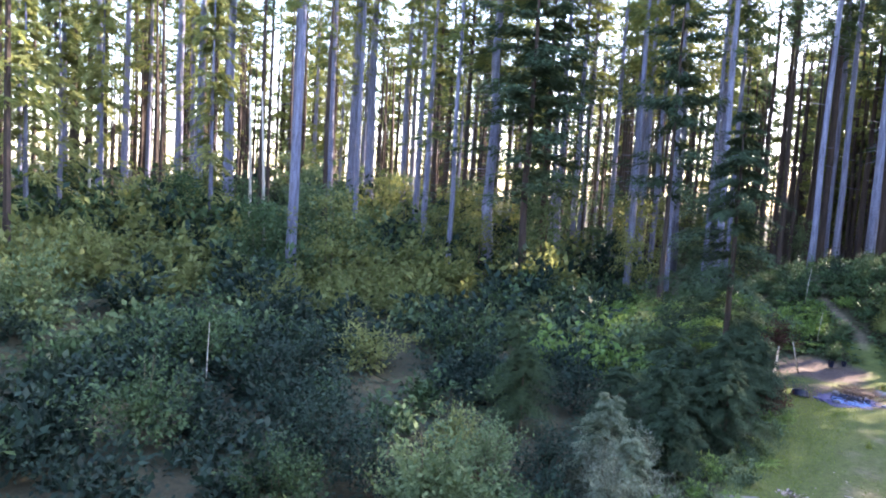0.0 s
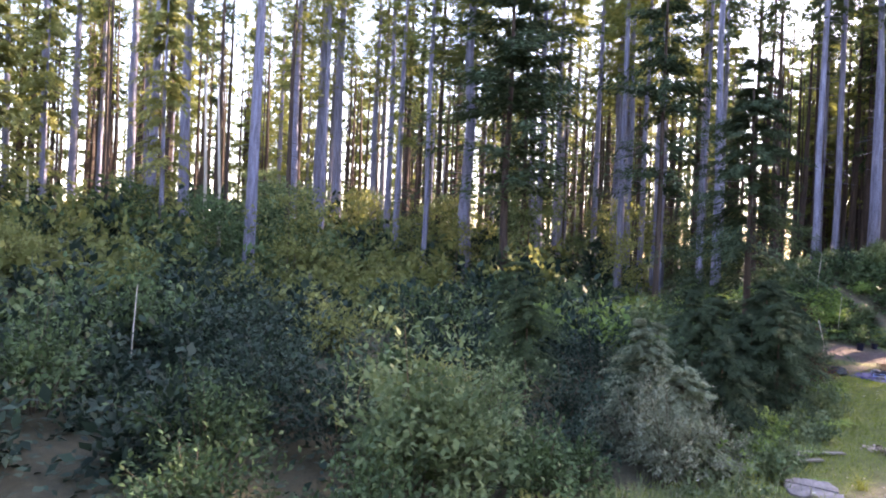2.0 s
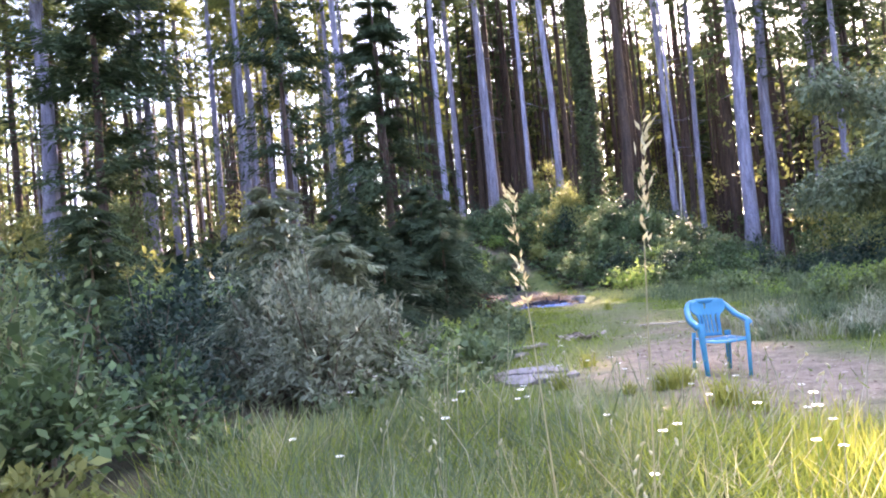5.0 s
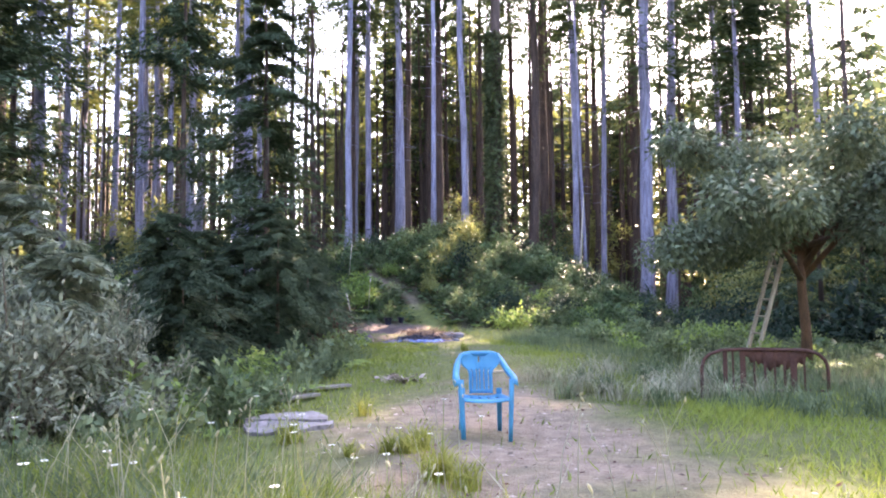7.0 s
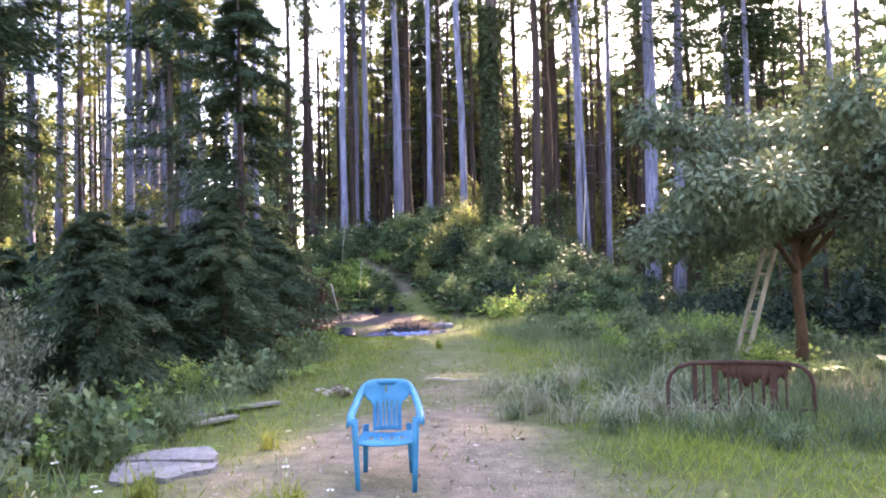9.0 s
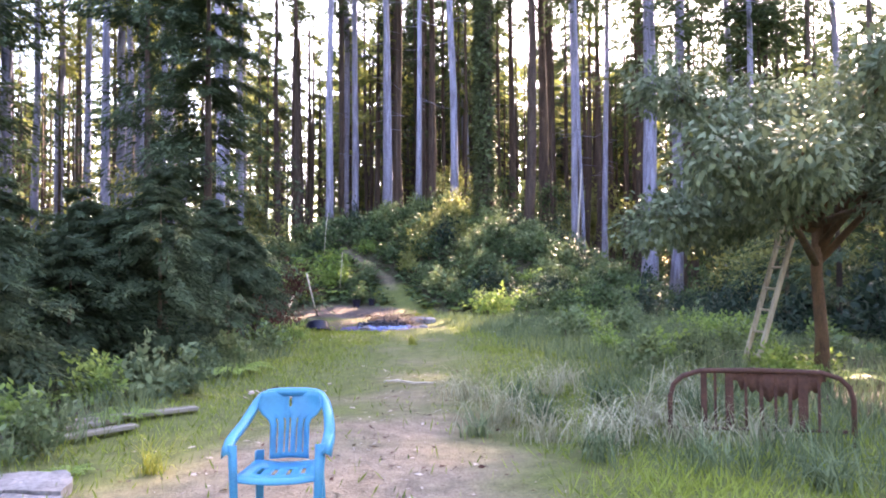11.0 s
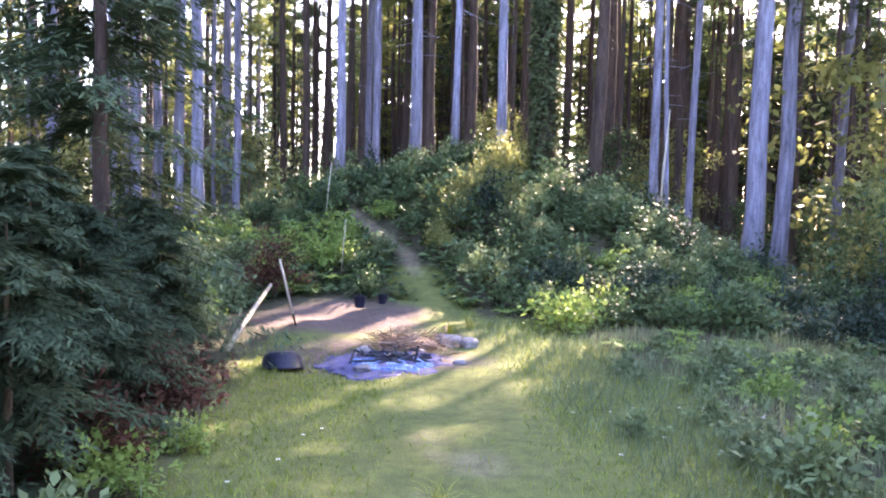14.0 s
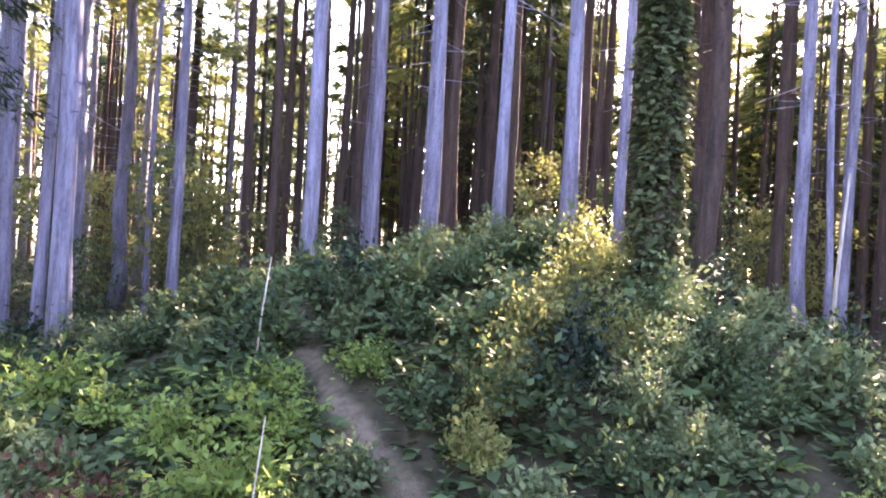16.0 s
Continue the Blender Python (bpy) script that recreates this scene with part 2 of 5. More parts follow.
def unit(a):
    return a / np.maximum(np.linalg.norm(a, axis=1, keepdims=True), 1e-6)


def blades(base, way, side, length, width, fold=0.12):
    """Leaf quads (n, 4, 3): a base, two shoulders and a tip, a little folded."""
    length, width = np.asarray(length).reshape(-1, 1), np.asarray(width).reshape(-1, 1)
    up = np.cross(way, side)
    mid = base + way * length * 0.45 - up * width * fold
    return np.stack([base, mid + side * width * 0.5, base + way * length, mid - side * width * 0.5], 1)


def random_ways(n, r):
    return unit(r.normal(size=(n, 3)))


# ---- the lie of the land ----
def ease(a):
    a = np.clip(a, 0, 1)
    return a * a * (3 - 2 * a)


def land(x, y):
    """The height of the ground: a level yard, a knoll behind the fire pit, a bank on the left."""
    x, y = np.asarray(x, float), np.asarray(y, float)
    z = 4.5 * ease((y - 26.5) / 12) * np.exp(-(((x + 2.5) / 9.0) ** 2)) * (1 - 0.45 * ease((y - 50) / 30))
    z = z - 0.16 * np.maximum(0, x - 4) * ease((y - 14) / 22) * ease((40 - np.minimum(x, 40)) / 10)
    left = np.clip(-x - 8, 0, 24)
    z = z + 0.10 * np.clip(-x - 26, 0, 60) * ease((62 - y) / 25)
    z = z + 0.045 * left * ease((y - 26) / 15)
    return z - 0.2 * np.exp(-(((x + 2.2) / 4) ** 2 + ((y - 22.5) / 4) ** 2))


def rough_land(x, y):
    return land(x, y) + 0.05 * np.sin(x * 1.7 + 0.6 * y) * np.sin(y * 1.3 - 0.5 * x) * (np.asarray(y) > -8)


def stand(x, y, sink=0.0, turn=0.0, size=1.0):
    return pose(x, y, float(rough_land(x, y)) - sink, 0, 0, turn) @ Matrix.Scale(size, 4)


WAY = np.array([(0.6, 1.0), (0.1, 6.2), (0.2, 10), (-0.3, 15), (-0.7, 20), (-1.0, 24), (-2.2, 28), (-3.4, 30.7), (-4.7, 32.1), (-5.8, 33.6), (-7, 36)])
WAY_WIDE = np.array([1.0, 1.5, 0.9, 0.75, 0.7, 0.55, 0.4, 0.32, 0.30, 0.26, 0.26])


def off_way(x, y):
    """How far a place lies from the trodden way, in widths of it."""
    best = np.full(np.shape(x), 99.0)
    for (a, b), (wa, wb) in zip(zip(WAY[:-1], WAY[1:]), zip(WAY_WIDE[:-1], WAY_WIDE[1:])):
        d = b - a
        t = np.clip(((x - a[0]) * d[0] + (y - a[1]) * d[1]) / (d @ d), 0, 1)
        dist = np.hypot(x - a[0] - t * d[0], y - a[1] - t * d[1]) / (wa + t * (wb - wa))
        best = np.minimum(best, dist)
    return best


def yard_left(y):
    return np.interp(y, [-18, -8, -4, 0, 4, 8, 12, 17, 22, 25, 28], [0, -3.8, -2.6, -3, -2.8, -2.8, -2.9, -3.2, -4.6, -5.0, -2.8])


def yard_right(y):
    return np.interp(y, [-18, -8, -4, 0, 6, 10, 16, 22, 26, 28], [4, 8, 6.4, 7, 6, 4.5, 3.5, 2.2, 1.0, -0.5])


def in_yard(x, y, soft=1.0):
    return ease((x - yard_left(y)) / soft + 0.5) * ease((yard_right(y) - x) / soft + 0.5) * ease((28 - y) / 1.5) * ease((y + 20) / 6)


def build_ground():
    xs = np.concatenate([np.array([-400, -250, -150, -110, -90, -75]), np.linspace(-66, -9, 58), np.linspace(-8.6, 10, 94), np.linspace(11, 40, 30), np.array([50, 70, 100, 150, 250, 400])])
    ys = np.concatenate([np.array([-400, -250, -150, -80, -50, -30, -20]), np.linspace(-12, 36, 194), np.linspace(37, 80, 44), np.array([90, 110, 150, 250, 400])])
    gx, gy = np.meshgrid(xs, ys)
    gz = rough_land(gx, gy)
    soil = np.exp(-(((gx + 4.0) / 2.3) ** 2 + ((gy - 26.0) / 2.1) ** 2) ** 1.5)
    gz = gz + 0.16 * soil * (1 + 0.5 * np.sin(gx * 3.1) * np.sin(gy * 2.7))
    nx = len(xs)
    verts = np.stack([gx, gy, gz], -1).reshape(-1, 3)
    faces = [(j * nx + i, j * nx + i + 1, (j + 1) * nx + i + 1, (j + 1) * nx + i) for j in range(len(ys) - 1) for i in range(nx - 1)]
    me = mesh_of("ground", verts, faces, GROUND, True)
    col = me.color_attributes.new("kind_of_ground", "FLOAT_COLOR", "POINT")
    worn = np.interp(gy, [2.5, 4.5, 7.5, 9.5, 12, 25, 29, 30.3], [0.1, 0.70, 0.70, 0.5, 0.40, 0.16, 0.2, 0.52])
    way = np.clip(1.3 - np.where(gy > 29, 0.8, 0.62) * off_way(gx, gy), 0, 1) * worn
    pit = 0.42 * np.exp(-(((gx + 2.6) / 2.2) ** 2 + ((gy - 22.8) / 1.5) ** 2) ** 2)
    red = way
    burnt = np.maximum(pit * 1.9, 0.85 * soil)
    green = np.maximum(in_yard(gx, gy, 1.5), ease((2.6 - off_way(gx, gy)) / 0.8) * ease((gy - 24) / 1.5) * ease((30.6 - gy) / 1.0))
    rgba = np.stack([red, green, burnt, 0 * red + 1], -1).reshape(-1)
    col.data.foreach_set("color", rgba.astype(np.float32))
    ob = new("ground", me)
    tagged(ob, "mown green grass with a trodden bare earth path, leaf mould beyond", "ground", kind="structure")


build_ground()


# ---- trees ----
def fir_trunk(height, radius, r, lean=0.0, twigs=40, sides=12):
    n = 11
    hs = np.linspace(0, 1, n) ** 1.15 * height
    drift = np.cumsum(r.normal(0, 0.035, (n, 2)), 0) * height / 22
    drift -= drift[0]
    pts = [(lean * h + d[0], d[1], h - 0.35) for h, d in zip(hs, drift)]
    radii = [radius * ((1 - h / height) ** 0.75 * 0.95 + 0.03) * (1 + 0.35 * math.exp(-h / 0.35)) for h in hs]
    pieces = [tube(pts, radii, sides)]
    for _ in range(twigs):
        h = r.uniform(0.12, 0.75) * height
        i = int(np.searchsorted(hs, h)) - 1
        c = Vector(pts[i]).lerp(Vector(pts[i + 1]), (h - hs[i]) / (hs[i + 1] - hs[i]))
        a, ln = r.uniform(0, 2 * math.pi), r.uniform(0.4, 1.5)
        tip = c + Vector((math.cos(a) * ln, math.sin(a) * ln, r.uniform(-0.35, 0.1) * ln))
        pieces.append(tube([c, tip], [0.022, 0.006], 3, False))
    return joined(pieces)


def fir_crown(height, start, reach, branches, sprays, size, r, droop=0.35, taper=0.7, flat=0.45, broad=0.28):
    """Feathered boughs in whorls: sprays stand off to both sides of each bough and hang; quads (n, 4, 3)."""
    out = []
    whorls = max(6, branches // 5)
    for _ in range(branches):
        u = (int(r.uniform(0, 1) ** 0.85 * whorls) + r.normal(0, 0.16)) / whorls
        u = min(max(u, 0.0), 0.985)
        h = start + (height - start) * u
        ln = reach * ((1 - u) ** taper + 0.06) * r.uniform(0.5, 1.2)
        a = r.uniform(0, 2 * math.pi)
        lift = r.uniform(-0.05, 0.25)
        s = np.clip(np.linspace(0.1, 1.0, sprays) + r.normal(0, 0.04, sprays), 0.05, 1.05)
        turn = a + np.where(r.uniform(0, 1, sprays) < 0.2, 0.0, 1.0) * np.where(np.arange(sprays) % 2, 1, -1) * r.uniform(0.45, 1.2, sprays)
        lat = r.normal(0, 0.05, sprays) * ln
        ca, sa = math.cos(a), math.sin(a)
        x = ca * s * ln - sa * lat
        y = sa * s * ln + ca * lat
        z = h + lift * ln * s - droop * ln * s**2 + r.normal(0, 0.035 * ln, sprays)
        way = unit(np.stack([np.cos(turn), np.sin(turn), -0.2 - droop * s + r.normal(0, 0.22, sprays)], 1))
        side = unit(np.cross(way, unit(np.stack([r.normal(0, flat, sprays), r.normal(0, flat, sprays), np.ones(sprays)], 1))))
        length = size * r.uniform(0.75, 1.35, sprays) * (1.3 - 0.55 * s)
        out.append(blades(np.stack([x, y, z], 1), way, side, length, length * broad * r.uniform(0.6, 1.1, sprays)))
    return np.concatenate(out)


def fir(name, label, category, m, height, radius, start, reach, branches, sprays, size, needle, bark, seed, lean=0.0, droop=0.35, twigs=40, group="", boughs=0):
    r = np.random.default_rng(seed)
    t = root(name, m, label, category, group)
    v, f = fir_trunk(height, radius, r, lean, twigs)
    sheet("trunk", mesh_of("trunk", v, f, bark, True), t)
    q = fir_crown(height, start, reach, branches, sprays, size, r, droop)
    q = q + np.array([lean, 0, 0]) * q[:, :1, 2:3]
    sheet("crown", quads_mesh("crown", q, needle), t)
    return t


# The firs of the knoll: place, trunk radius, lean, dark bark or grey
FRONT_FIRS = [
    (-7.8, 39.2, 0.20, 0.000, 0), (-10.4, 55.1, 0.29, 0.004, 0), (-5.3, 43.0, 0.22, 0.022, 0), (-2.8, 37.2, 0.14, 0.024, 0),
    (-1.2, 40.0, 0.21, 0.010, 0), (5.6, 43.2, 0.21, 0.006, 0), (5.8, 41.7, 0.10, 0.016, 0), (9.1, 41.1, 0.42, 0.004, 0),
    (11.5, 45.4, 0.38, 0.020, 0), (15.0, 42.7, 0.26, 0.004, 0), (-5.6, 44.6, 0.21, 0.000, 0), (-20.9, 43.1, 0.24, -0.010, 0),
    (-19.1, 41.3, 0.21, 0.000, 0), (-17.5, 40.5, 0.22, -0.010, 0), (-20.7, 48.2, 0.29, 0.010, 0), (-18.2, 51.5, 0.29, 0.000, 0),
]
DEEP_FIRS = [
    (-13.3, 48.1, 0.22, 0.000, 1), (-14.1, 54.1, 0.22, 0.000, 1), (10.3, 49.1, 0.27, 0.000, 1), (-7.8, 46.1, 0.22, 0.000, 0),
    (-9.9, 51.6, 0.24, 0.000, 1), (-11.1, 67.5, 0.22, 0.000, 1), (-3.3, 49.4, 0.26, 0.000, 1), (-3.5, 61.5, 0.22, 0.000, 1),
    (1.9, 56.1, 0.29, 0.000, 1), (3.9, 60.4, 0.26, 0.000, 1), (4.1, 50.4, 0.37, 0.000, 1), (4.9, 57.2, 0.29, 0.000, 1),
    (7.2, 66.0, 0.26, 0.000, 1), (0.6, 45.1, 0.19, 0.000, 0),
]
SIDE_FIRS = [
    (2.8, 43.4, 0.32, 0.000, 1), (6.0, 46.9, 0.22, 0.000, 1), (7.4, 45.1, 0.19, 0.000, 0), (-5.3, 49.4, 0.24, 0.000, 1),
    (-4.5, 54.5, 0.24, 0.000, 1), (-15.1, 46.0, 0.22, 0.000, 0), (-11.4, 45.5, 0.19, 0.000, 1), (-12.4, 36.2, 0.24, 0.020, 0),
    (-13.7, 37.1, 0.14, 0.000, 0), (-17.2, 47.7, 0.13, 0.000, 0), (-0.4, 52.0, 0.24, 0.000, 1), (12.4, 47.0, 0.24, 0.000, 1),
    (7.6, 50.0, 0.24, 0.000, 1),
]
RIGHT_FIRS = [(17.0, 46.0, 0.28, 0.0, 1), (16.4, 51.0, 0.28, 0.0, 0), (19.2, 52.0, 0.28, 0.0, 1), (20.8, 60.5, 0.3, 0.0, 1), (22.0, 57.0, 0.28, 0.0, 1), (15.9, 57.5, 0.26, 0.0, 1), (18.6, 64.0, 0.28, 0.0, 1), (20.4, 43.5, 0.22, 0.0, 0)]
KNOLL = FRONT_FIRS + DEEP_FIRS + SIDE_FIRS + RIGHT_FIRS
# The firs on the left of the yard
OUTER_FIRS = [
    (-60.3, 19.0, 0.31, 0), (-62.4, 22.3, 0.31, 0), (-57.0, 24.5, 0.43, 0), (-59.4, 27.3, 0.31, 0),
    (-53.7, 24.7, 0.45, 0), (-61.1, 30.7, 0.31, 0), (-49.9, 25.4, 0.50, 0), (-32.6, 18.5, 0.34, 0),
    (-53.6, 39.7, 0.31, 1), (-46.5, 35.9, 0.52, 0), (-45.0, 37.1, 0.50, 0), (-41.6, 42.1, 0.27, 1),
    (-43.1, 45.6, 0.25, 1), (-36.8, 40.8, 0.27, 1), (-28.2, 32.8, 0.46, 0),
]
INNER_FIRS = [
    (-26.4, 39.7, 0.32, 1), (-24.0, 47.6, 0.39, 0), (-20.6, 57.2, 0.38, 1), (-37.2, 45.4, 0.27, 1),
    (-31.5, 37.5, 0.34, 0), (-31.3, 46.9, 0.32, 1), (-30.5, 51.0, 0.36, 1), (-22.8, 54.5, 0.38, 0),
    (-25.3, 52.6, 0.36, 0), (-34.5, 33.0, 0.22, 0), (-29.8, 30.6, 0.20, 1), (-38.6, 36.2, 0.24, 0),
    (-41.0, 31.5, 0.20, 0), (-33.6, 40.2, 0.24, 1), (-27.4, 43.9, 0.26, 1), (-48.6, 31.0, 0.26, 0),
]
LEFT = OUTER_FIRS + INNER_FIRS


def in_lane(x, y):
    """Open lanes in the wood behind the knoll and the bank, through which the sun comes."""
    west = 46 < y < 66 and abs(x + 33 - 0.404 * (y - 18)) < 6
    return west or 52 < y < 80 and (abs(x + 1.6 - 0.404 * (y - 32)) < 2.0 or abs(x - 4.8 - 0.404 * (y - 33)) < 2.5)


def plant_firs():
    """A few firs of each kind are grown, the rest are copies turned and scaled."""
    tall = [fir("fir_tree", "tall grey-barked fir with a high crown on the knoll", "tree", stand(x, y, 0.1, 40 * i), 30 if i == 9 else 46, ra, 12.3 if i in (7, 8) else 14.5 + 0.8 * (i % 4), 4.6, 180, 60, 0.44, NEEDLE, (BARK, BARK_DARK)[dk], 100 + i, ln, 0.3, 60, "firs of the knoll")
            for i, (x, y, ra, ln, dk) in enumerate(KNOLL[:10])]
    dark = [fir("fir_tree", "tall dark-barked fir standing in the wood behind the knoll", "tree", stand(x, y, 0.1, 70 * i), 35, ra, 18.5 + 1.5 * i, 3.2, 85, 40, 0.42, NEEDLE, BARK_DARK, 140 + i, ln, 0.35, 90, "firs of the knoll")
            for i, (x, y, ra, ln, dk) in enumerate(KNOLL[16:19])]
    # most of these take the warm needles with sunlight painted in
    grey = [fir("fir_tree", "slender grey-barked fir in the wood beside the yard", "tree", stand(x, y, 0.1, 50 * i), 33 + 1.5 * i, ra, 11.0 + 1.6 * i, 4.0, 115, 50, 0.46, (NEEDLE_WARM_LIT, NEEDLE_WARM_LIT, NEEDLE)[i % 3], (BARK, BARK, BARK_DARK)[i % 3], 160 + i, 0.004, 0.3, 110, "firs beside the yard")
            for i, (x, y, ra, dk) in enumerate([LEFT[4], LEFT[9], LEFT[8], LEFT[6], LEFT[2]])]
    bare = fir("fir_tree", "tall grey-barked fir bare far up to a small crown", "tree", stand(-20.9, 43.1, 0.1), 38, 0.24, 16.5, 3.0, 110, 48, 0.42, NEEDLE_WARM_LIT, BARK, 150, -0.004, 0.3, 90, "firs of the knoll")
    r = np.random.default_rng(5)
    for n, (x, y, ra, ln, dk) in enumerate(KNOLL):
        if n < 10 or n in (11, 16, 17, 18):
            continue
        if x < -15:
            k = min(ra / 0.24, 1.4)
            copy_thing(bare, stand(x, y, 0.1, r.uniform(0, 360)) @ Matrix.Diagonal((k, k, r.uniform(0.92, 1.05), 1)))
            continue
        src, r0 = ((dark[n % 3], (0.22, 0.22, 0.27)[n % 3]) if dk else (tall[n % 6], KNOLL[n % 6][2]))
        copy_thing(src, stand(x, y, 0.1, r.uniform(0, 360)) @ Matrix.Diagonal((min(ra / r0, 1.5), min(ra / r0, 1.5), r.uniform(0.92, 1.1) * (0.6 if x == 17.0 else 1.0), 1)))
    for n, (x, y, ra, dk) in enumerate(LEFT):
        if n in (2, 4, 6, 8, 9):
            continue
        if -32 < x < -22 and y > 30:
            copy_thing(bare, stand(x, y, 0.1, r.uniform(0, 360)) @ Matrix.Diagonal((ra / 0.24, ra / 0.24, r.uniform(0.9, 1.05), 1)))
            continue
        k = 2 if dk else (0, 1, 3, 4)[n % 4]
        r0 = (LEFT[4], LEFT[9], LEFT[8], LEFT[6], LEFT[2])[k][2]
        s = (ra / r0) ** 0.7
        copy_thing(grey[k], stand(x, y, 0.1, r.uniform(0, 360)) @ Matrix.Diagonal((s, s, r.uniform(0.8, 1.05), 1)))
    for k, (x, y) in enumerate([(11.4, 57.5), (12.9, 62.5), (11.9, 68.0)]):
        copy_thing(grey[2], stand(x, y, 0.1, 100 * k) @ Matrix.Diagonal((0.6, 0.6, 0.72, 1)))
    # the wood goes on all round
    taken = [(x, y) for x, y, *_ in KNOLL] + [(x, y) for x, y, *_ in LEFT]
    count = 0
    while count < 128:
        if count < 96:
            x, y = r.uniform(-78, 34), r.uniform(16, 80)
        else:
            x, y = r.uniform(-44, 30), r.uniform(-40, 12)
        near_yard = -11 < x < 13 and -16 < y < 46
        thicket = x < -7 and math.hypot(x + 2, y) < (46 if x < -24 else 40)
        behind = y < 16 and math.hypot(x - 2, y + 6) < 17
        if near_yard or thicket or behind or in_lane(x, y) or (x < -9 and y > 24 and r.uniform() < 0.2) or min(math.hypot(x - a, y - b) for a, b in taken) < 2.6:
            continue
        taken.append((x, y))
        count += 1
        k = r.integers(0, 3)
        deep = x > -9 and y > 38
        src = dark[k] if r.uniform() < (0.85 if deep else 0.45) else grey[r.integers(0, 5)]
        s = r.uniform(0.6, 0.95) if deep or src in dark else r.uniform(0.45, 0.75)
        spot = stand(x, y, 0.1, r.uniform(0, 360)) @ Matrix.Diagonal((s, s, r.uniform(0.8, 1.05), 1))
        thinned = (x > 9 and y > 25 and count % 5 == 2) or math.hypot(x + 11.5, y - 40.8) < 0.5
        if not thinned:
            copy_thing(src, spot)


plant_firs()


def sapling_tree(m, high, n, stuff, seed, label):
    r = np.random.default_rng(seed)
    t = root("sapling", m, label, "tree", "saplings in the wood")
    sheet("trunk", mesh_of("trunk", *tube([(0, 0, -0.2), (0.1, 0, high * 0.5), (0.0, 0.1, high)], [0.06, 0.04, 0.01], 6), STEM), t)
    k = 26
    c = np.stack([r.normal(0, 0.95, k), r.normal(0, 0.95, k), r.uniform(0.12, 1, k) * high], 1)
    i = r.integers(0, k, n)
    p = c[i] + r.normal(0, 0.42, (n, 3)) * np.array([1, 1, 0.5])
    p[:, 2] = np.maximum(p[:, 2], 0.1)
    way = unit(r.normal(0, 1, (n, 3)) + np.array([0, 0, -0.4]))
    side = unit(np.cross(way, unit(r.normal(0, 0.6, (n, 3)) + np.array([0, 0, 1.0]))))
    ln = 0.19 * r.uniform(0.6, 1.4, n)
    sheet("crown", quads_mesh("crown", blades(p, way, side, ln, ln * 0.6), stuff), t)
    return t


def understorey():
    r = np.random.default_rng(19)
    # the first kind has sunlight put into its yellow-green leaf colour
    kinds = [sapling_tree(stand(-34, 36, 0, 0), 5.5, 2000, LEAF_YELLOW_LIT, 191, "leafy sapling in the wood, sunlight painted into yellow-green leaves"),
             sapling_tree(stand(12.5, 36, 0, 0), 4.5, 1800, LEAF, 192, "mid-green leafy sapling in the wood"),
             sapling_tree(stand(-44, 28, 0, 0), 6.5, 2000, LEAF_LIGHT, 193, "light green leafy sapling in the wood")]
    n = 0
    while n < 150:
        x, y = r.uniform(-66, 32), r.uniform(14, 70)
        if -13 < x < 12 and y < 48 or (x < -7 and math.hypot(x + 2, y) < 35):
            continue
        n += 1
        copy_thing(kinds[int(r.integers(0, 3))], stand(x, y, 0, r.uniform(0, 360), r.uniform(0.7, 1.25)))
    for x, y, s in [(11.5, 30, 1.0), (13, 33, 1.2), (10, 26, 0.8), (14.5, 28, 1.2), (12.5, 24, 1.0), (15, 22, 1.3), (11, 20, 0.8), (17, 30, 1.3), (13, 18, 1.0), (16, 16, 1.3), (12, 14, 0.9), (19, 24, 1.5), (18.5, 36, 1.4)]:
        copy_thing(kinds[0 if y > 21 else 1], stand(x, y, 0, r.uniform(0, 360), s))
    for x, y, s in [(17, 36, 2.2), (21, 41, 2.6), (23, 33, 2.4), (16.5, 47, 2.4), (26, 39, 2.8), (19.5, 29, 2.0), (15.2, 40.5, 1.3), (13.6, 37.5, 1.0)]:
        copy_thing(kinds[0 if y > 30 else 2], stand(x, y, 0, r.uniform(0, 360), s))


understorey()


